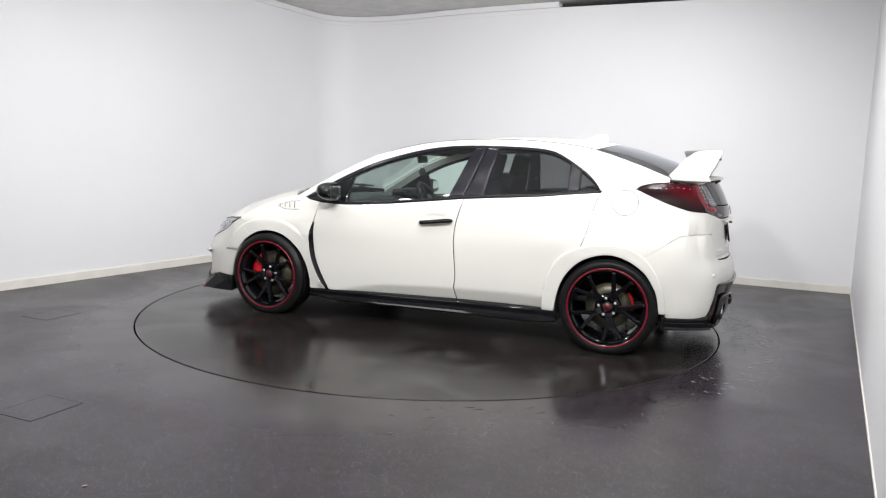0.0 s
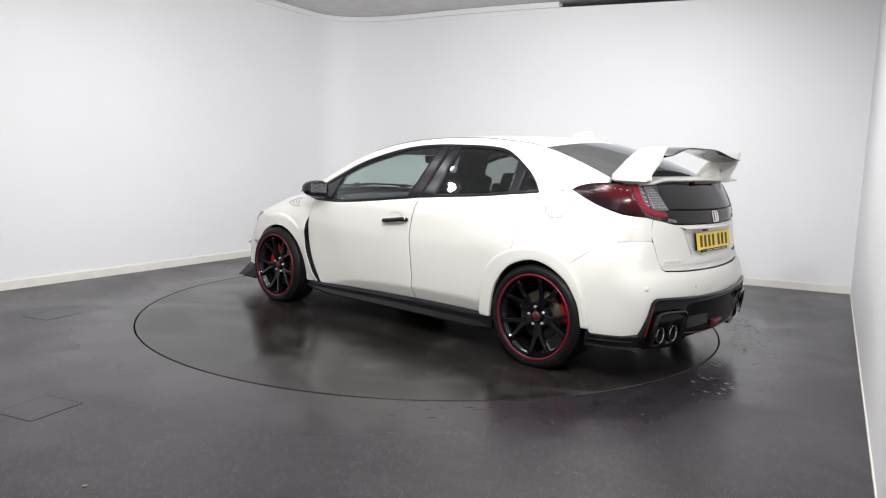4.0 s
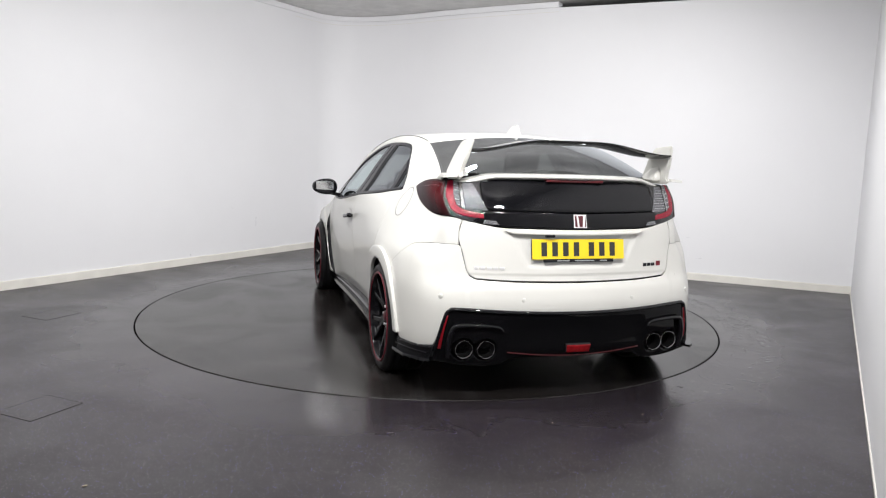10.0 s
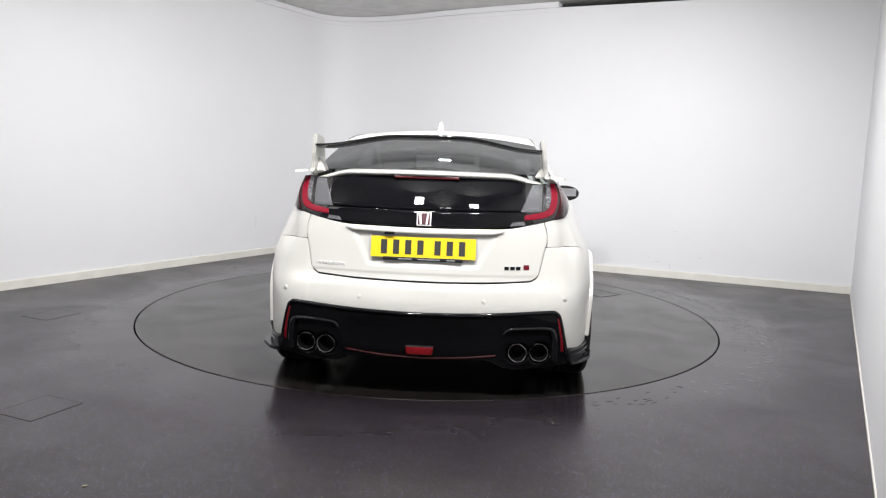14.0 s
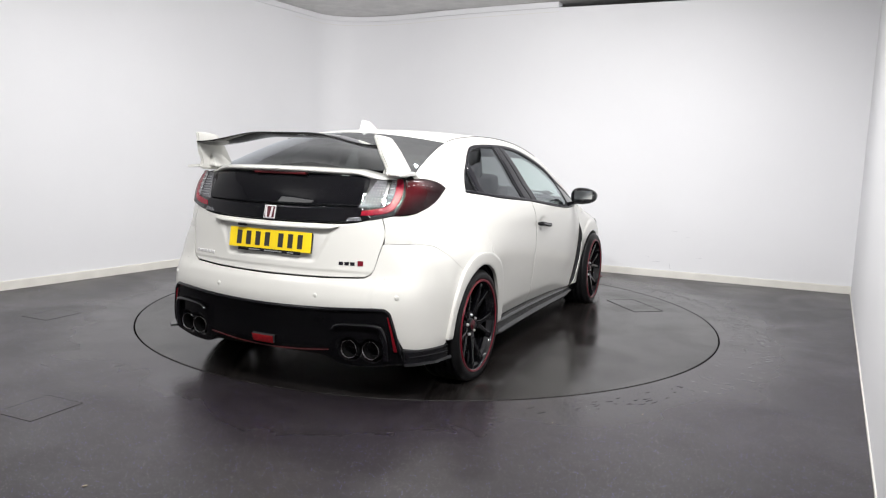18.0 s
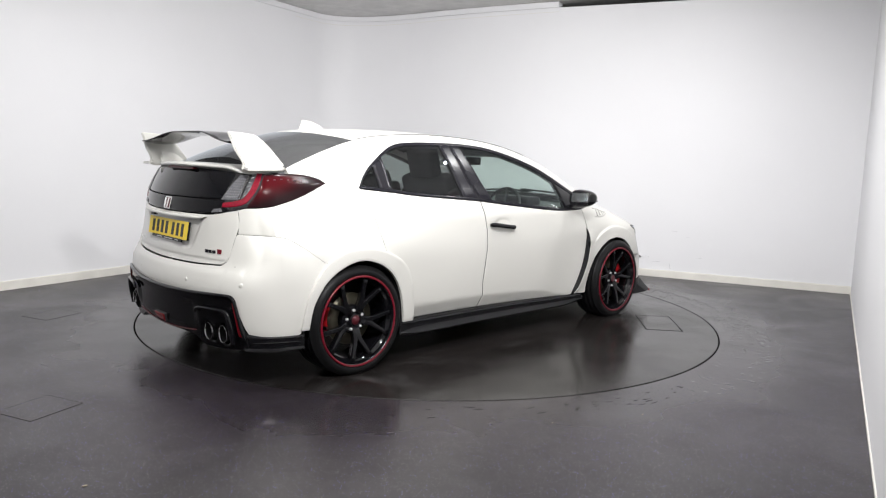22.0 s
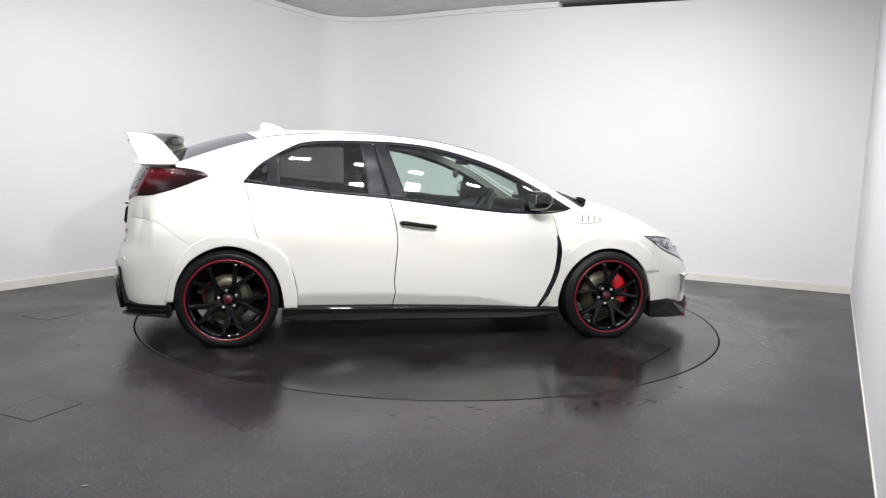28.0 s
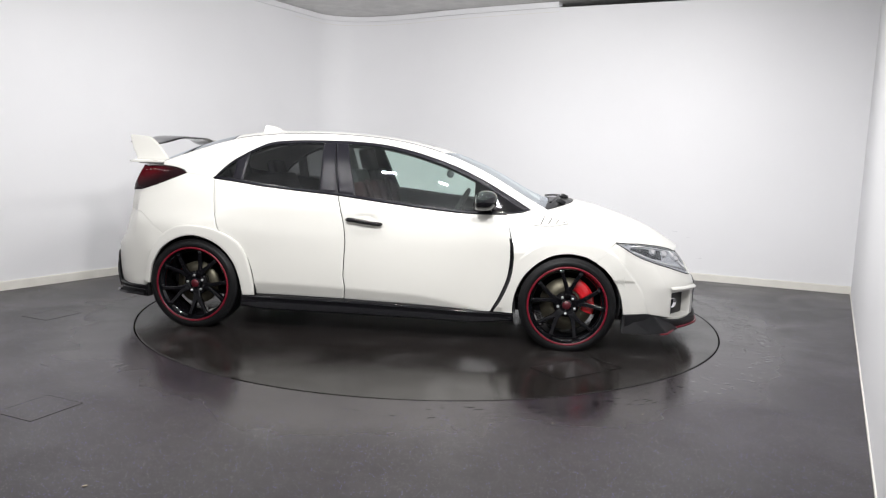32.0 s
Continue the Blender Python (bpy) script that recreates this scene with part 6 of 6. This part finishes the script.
def make_wheel(x, y, side, turn):
    """The wheel's own outward axis is +y; turn: degrees by which its spokes are turned."""
    h = W_TYRE / 2
    prof = [(0.250, h - 0.030), (0.258, h - 0.006), (0.268, h + 0.001), (0.287, h + 0.004), (0.303, h - 0.005), (0.314, h - 0.022)]
    tread = []
    for k in range(5):
        yc = h - 0.030 - k * (W_TYRE - 0.06) / 4
        tread += [(R_TYRE, yc + 0.006), (R_TYRE, yc - 0.016), (R_TYRE - 0.007, yc - 0.018), (R_TYRE - 0.007, yc - 0.024)] if k < 4 else [(R_TYRE, yc + 0.006), (R_TYRE, yc - 0.004)]
    prof = prof + tread + [(0.312, -h + 0.016), (0.30, -h + 0.002), (0.27, -h), (0.240, -h + 0.02)]
    vv, ff = lathe(prof, 72)
    # the tyre is pressed flat where it stands
    zc = 0.303 if x > 0 else 0.307
    m = pose(x, y, zc, 0, 0, 0 if side > 0 else 180) @ pose(0, 0, 0, 0, turn, 0)
    place = lambda vs: [m @ Vector(q) for q in vs]
    flat = [Vector((q.x, q.y, max(q.z, 0.0015))) for q in place(vv)]
    wheel = link_mesh("wheel", flat, ff, RUBBER, car, "low-profile black tyre on a black alloy wheel with red rim")
    vv, ff = lathe([(0.256, h - 0.016), (0.260, h - 0.005), (0.258, h - 0.001), (0.252, h + 0.000), (0.247, h - 0.004), (0.2455, h - 0.012), (0.242, h - 0.022), (0.2355, h - 0.031), (0.229, h - 0.036), (0.225, h - 0.044), (0.2235, h - 0.06), (0.222, -h + 0.03)], 72)
    link_mesh("rim", place(vv), ff, GLOSS, wheel)
    vv, ff = lathe([(0.2625, h - 0.003), (0.2615, h + 0.0035), (0.2545, h + 0.0045), (0.2505, h + 0.0005)], 72)
    link_mesh("rim_ring", place(vv), ff, RIMRED, wheel, "red ring round the rim")
    # five forked spokes, each one stem that splits into two arms
    for k in range(5):
        a0 = 2 * math.pi * k / 5
        out_, side_ = np.array([math.cos(a0), 0.0, math.sin(a0)]), np.array([-math.sin(a0), 0.0, math.cos(a0)])
        V, Fq = [], []
        for q in (-1, 1):
            o = len(V)
            rows_ = ((0.036, 0.006, 0.019, 0.046, 0.036), (0.080, 0.008, 0.018, 0.040, 0.036), (0.112, 0.0125, 0.0155, 0.034, 0.036), (0.145, 0.026, 0.0140, 0.028, 0.037), (0.180, 0.041, 0.0128, 0.022, 0.039), (0.215, 0.0555, 0.0125, 0.016, 0.041), (0.2475, 0.069, 0.0165, 0.011, 0.044))
            for i, (r_, lat, w_, yo, dp) in enumerate(rows_):
                p = out_ * math.sqrt(r_ * r_ - lat * lat) + side_ * q * lat
                lean_ = 0.45 * min(1.0, i / 3)
                t = side_ - out_ * q * lean_
                t = t / np.linalg.norm(t)
                for dx_, dy_ in ((-1, -0.012), (-0.985, -0.006), (-0.93, -0.002), (-0.84, -0.0003), (-0.60, 0.0), (0.60, 0.0), (0.84, -0.0003), (0.93, -0.002), (0.985, -0.006), (1, -0.012), (0.80, -dp), (-0.80, -dp)):
                    V.append(p + t * w_ * dx_ + np.array([0, h - yo + dy_, 0]))
            n_row = len(rows_)
            Fq += [(o + i * 12 + j, o + i * 12 + (j + 1) % 12, o + (i + 1) * 12 + (j + 1) % 12, o + (i + 1) * 12 + j) for i in range(n_row - 1) for j in range(12)]
            Fq += [tuple(o + j for j in range(11, -1, -1)), tuple(o + (n_row - 1) * 12 + j for j in range(12))]
        link_mesh("spoke", place(V), Fq, SPOKE, wheel)
    vv, ff = lathe([(0.0, h - 0.040), (0.030, h - 0.040), (0.034, h - 0.046), (0.078, h - 0.054), (0.084, h - 0.064), (0.084, h - 0.10), (0.0, h - 0.10)], 40)
    link_mesh("hub", place(vv), ff, SPOKE, wheel)
    vv, ff = lathe([(0.0, h - 0.034), (0.024, h - 0.035), (0.028, h - 0.040), (0.028, h - 0.045)], 28)
    link_mesh("centre_cap", place(vv), ff, CAPRED, wheel, "red centre cap")
    for k in range(5):
        a = 2 * math.pi * (k + 0.5) / 5
        vv, ff = lathe([(0.0, h - 0.038), (0.006, h - 0.039), (0.0085, h - 0.043), (0.0085, h - 0.060)], 10)
        link_mesh("lug_nut", place(vv + np.array([0.057 * math.cos(a), 0, 0.057 * math.sin(a)])), ff, NUT, wheel)
    rd = 0.175 if x > 0 else 0.150
    vv, ff = lathe([(0.085, h - 0.095), (rd, h - 0.095), (rd, h - 0.122), (0.085, h - 0.122)], 56)
    link_mesh("brake_disc", place(vv), ff, STEEL, wheel)
    vv, ff = lathe([(0.0, h - 0.082), (0.080, h - 0.084), (0.088, h - 0.10)], 32)
    link_mesh("disc_hat", place(vv), ff, SATIN, wheel)
    # caliper, ahead of the disc at the front axle and at the rear axle
    P = np.zeros((14, 7, 3))
    mid_a, span, r0, r1 = (radians(24), radians(44), 0.100, 0.184) if x > 0 else (radians(167), radians(24), 0.092, 0.158)
    for i, a in enumerate(np.linspace(mid_a - span, mid_a + span, 14)):
        a = a if side > 0 else math.pi - a
        for j, (r, yo) in enumerate(((r0, -0.13), (r0, -0.088), (r0 + 0.012, -0.080), (0.5 * (r0 + r1), -0.078), (r1 - 0.012, -0.082), (r1, -0.090), (r1, -0.13))):
            P[i, j] = (r * math.cos(a), h + yo, r * math.sin(a))
    mc = pose(x, y - side * (0.0 if x > 0 else 0.022), zc, 0, 0, 0 if side > 0 else 180)
    P = np.array([[mc @ Vector(q) for q in row] for row in P])
    panel("brake_caliper", P, (0, side, 0), [RED, RED], car, "red brake caliper", depth=0.01, round_edge=0)
    # black liner of the wheel house
    P = np.zeros((30, 4, 3))
    for i, a in enumerate(np.linspace(radians(-14), radians(194), 30)):
        for j, yo in enumerate((0.0, -0.10, -0.22, -0.34)):
            r = 0.346
            P[i, j] = (x + r * math.cos(a), side * (0.868 + yo), 0.306 + r * math.sin(a))
    panel("wheel_liner", P, (0, 0, -1), [SEAL_SHADE, SEAL_SHADE], car, depth=0.006, round_edge=0)
    P = np.array([[(x + r * math.cos(a), side * 0.53, 0.306 + r * math.sin(a)) for r in (0.05, 0.20, 0.345)] for a in np.linspace(radians(-14), radians(194), 30)])
    panel("wheel_house", P, (0, side, 0), [SEAL_SHADE, SEAL_SHADE], car, depth=0.006, round_edge=0)
    return wheel


Y_F, Y_R = 0.842, 0.790
make_wheel(1.297, Y_F, 1, 10)
make_wheel(1.297, -Y_F, -1, 49)
make_wheel(-1.297, Y_R, 1, 30)
make_wheel(-1.297, -Y_R, -1, 26)

# ---- cabin ----
part("cabin_floor", box_bm(2.5, 1.45, 0.04, pose(-0.25, 0, 0.32), 0.01), CLOTH, car)
for s in (1, -1):
    for nm, sill, belt, l, r in (("door_card", SILL_F, BELT_F, L_BGAP, L_DOORF), ("door_card", SILL_R, BELT_R, L_RDOOR_LOW + L_RDOOR_UP[1:], L_BGAP)):
        G = coons(crv(14, sill), crv(14, belt), crv(10, l), crv(10, r))
        panel(nm, on_side(G, -0.045) * np.array([1, s, 1]), (0, -s, 0), [CLOTH, CLOTH], car, depth=0.015, round_edge=0)
    G = coons(quarter_bot, quarter_top, quarter_left, quarter_right)
    panel("boot_trim", on_side(G, -0.05) * np.array([1, s, 1]), (0, -s, 0), [CLOTH, CLOTH], car, depth=0.01, round_edge=0)
# dashboard
P = np.zeros((13, 8, 3))
for i, y in enumerate(np.linspace(-0.74, 0.74, 13)):
    for j, (x, z) in enumerate(((1.22, 0.90), (1.0, 0.925), (0.80, 0.92), (0.68, 0.90), (0.63, 0.86), (0.64, 0.72), (0.70, 0.55), (0.80, 0.40))):
        P[i, j] = (x - 0.02 * abs(y), y, z - 0.03 * abs(y))
panel("dashboard", P, (-0.5, 0, 1), [SATIN, SATIN], car, depth=0.02, round_edge=0)
part("instrument_hood", box_bm(0.16, 0.36, 0.07, pose(0.70, -0.36, 0.925), 0.025), SATIN, car, smooth=True)
part("boot_floor", box_bm(0.75, 1.3, 0.04, pose(-1.55, 0, 0.62), 0.01), CLOTH, car)
part("parcel_shelf", box_bm(0.55, 1.15, 0.02, pose(-1.38, 0, 1.0), 0.008), SHELF, car)
# steering wheel on the right
a = np.linspace(0, 2 * np.pi, 37)
ms = pose(0.50, -0.36, 0.86, 0, -62, 0)
vv, ff = tube([ms @ Vector((0.175 * math.cos(t), 0.175 * math.sin(t), 0)) for t in a], 0.015, 8)
steer = link_mesh("steering_wheel", vv, ff, SATIN, car)
for t in (0, 3.14, 4.71):
    vv, ff = tube([ms @ Vector((0.03 * math.cos(t), 0.03 * math.sin(t), -0.01)), ms @ Vector((0.1 * math.cos(t), 0.1 * math.sin(t), -0.006)), ms @ Vector((0.17 * math.cos(t), 0.17 * math.sin(t), 0))], 0.014, 6)
    link_mesh("steering_spoke", vv, ff, SATIN, steer)
part("steering_hub", box_bm(0.11, 0.11, 0.05, ms, 0.02), SATIN, steer, smooth=True)


def seat_block(sx, sy, sz, m, mt, name, parent, bev=0.04):
    return part(name, box_bm(sx, sy, sz, m, bev, 4), mt, parent, smooth=True)


for y in (-0.36, 0.36):
    base = seat_block(0.50, 0.50, 0.16, pose(0.12, y, 0.47, 0, -6, 0), CLOTH, "seat", car)
    back = seat_block(0.14, 0.46, 0.62, pose(-0.20, y, 0.83, 0, -18, 0), CLOTH, "seat_back", base)
    for s in (1, -1):
        seat_block(0.17, 0.09, 0.50, pose(-0.165, y + s * 0.225, 0.80, 0, -18, 0), SUEDE, "seat_bolster", base, 0.035)
    seat_block(0.09, 0.26, 0.20, pose(-0.335, y, 1.20, 0, -16, 0), CLOTH, "head_restraint", base, 0.035)
    seat_block(0.02, 0.10, 0.24, pose(-0.145, y, 0.95, 0, -18, 0), SUEDE, "seat_insert", base, 0.008)
bench = seat_block(0.48, 1.26, 0.18, pose(-0.72, 0, 0.50, 0, -6, 0), CLOTH, "rear_bench", car)
seat_block(0.15, 1.24, 0.56, pose(-1.02, 0, 0.80, 0, -22, 0), CLOTH, "bench_back", bench)
for y in (-0.40, 0.40):
    seat_block(0.08, 0.26, 0.15, pose(-1.15, y, 1.105, 0, -18, 0), CLOTH, "head_restraint", bench, 0.03)
# rear-view mirror and a round tag on the windscreen
part("rear_view_mirror", box_bm(0.03, 0.24, 0.065, pose(0.435, -0.05, 1.225, 0, 10, 8), 0.014, 3), SATIN, car, smooth=True)
vv, ff = lathe([(0.0, 0.003), (0.032, 0.003), (0.034, 0.0), (0.032, -0.003), (0.0, -0.003)], 28)
link_mesh("screen_tag", [(0.40 + a * 0.8, 0.03 + b + a * 0.4, 1.12 + c) for a, b, c in vv], ff, TAG, car, "round grey tag hung from the mirror")
# headlining and pillar linings
xr = np.linspace(-1.10, 0.28, 14)
edge = [rail_point(x) - np.array([0, 0.05, 0.03]) for x in xr]
crown = [(x, 0, e[2] + 0.045) for x, e in zip(xr, edge)]
cross_panel("headlining", edge, crown, [CLOTH, CLOTH], depth=0.004)

# ---- lamp bodies ----
for lx, ly, lz, lw, ls, la, lspread in LAMPS:
    back = look((lx, ly, lz), la or (lx, ly + 0.001, 0.0))
    if la:
        # unseen housings and brackets; the two fill panels are made up with them
        lamp_body = tagged(part("light_panel", box_bm(ls + 0.06, ls * 0.75 + 0.06, 0.05, back @ pose(0, 0, 0.035), 0.01), SATIN), "unseen black-backed soft light panel, two of the set added as fill", "light", group="soft light panels")
        part("bracket", box_bm(0.04, 0.04, 3.06 - lz - 0.02, pose(lx, ly - 0.03, (3.06 + lz) / 2 + 0.01)), SATIN, lamp_body)
    else:
        lamp_body = tagged(part("ceiling_light", box_bm(ls + 0.04, ls + 0.04, 0.05, pose(lx, ly, lz + 0.03), 0.006), WALL), "square white ceiling light panel", "light", group="ceiling lights")
        part("diffuser", box_bm(ls, ls * 0.5, 0.004, pose(lx, ly, lz + 0.0035), 0.001), LED, lamp_body)


def motions():
    times = [float(t) for t in range(0, 33)]
    walk(turntable, [(t, pose(0, 0, 0, 0, 0, turn_at(t))) for t in times])
    rows = []
    for t in times:
        rows.append((t, pose(0, 0, 0, 0, 0, turn_at(t)) @ pose(CAR_OFFSET[0], CAR_OFFSET[1], 0.0)))
    walk(car, rows)


motions()
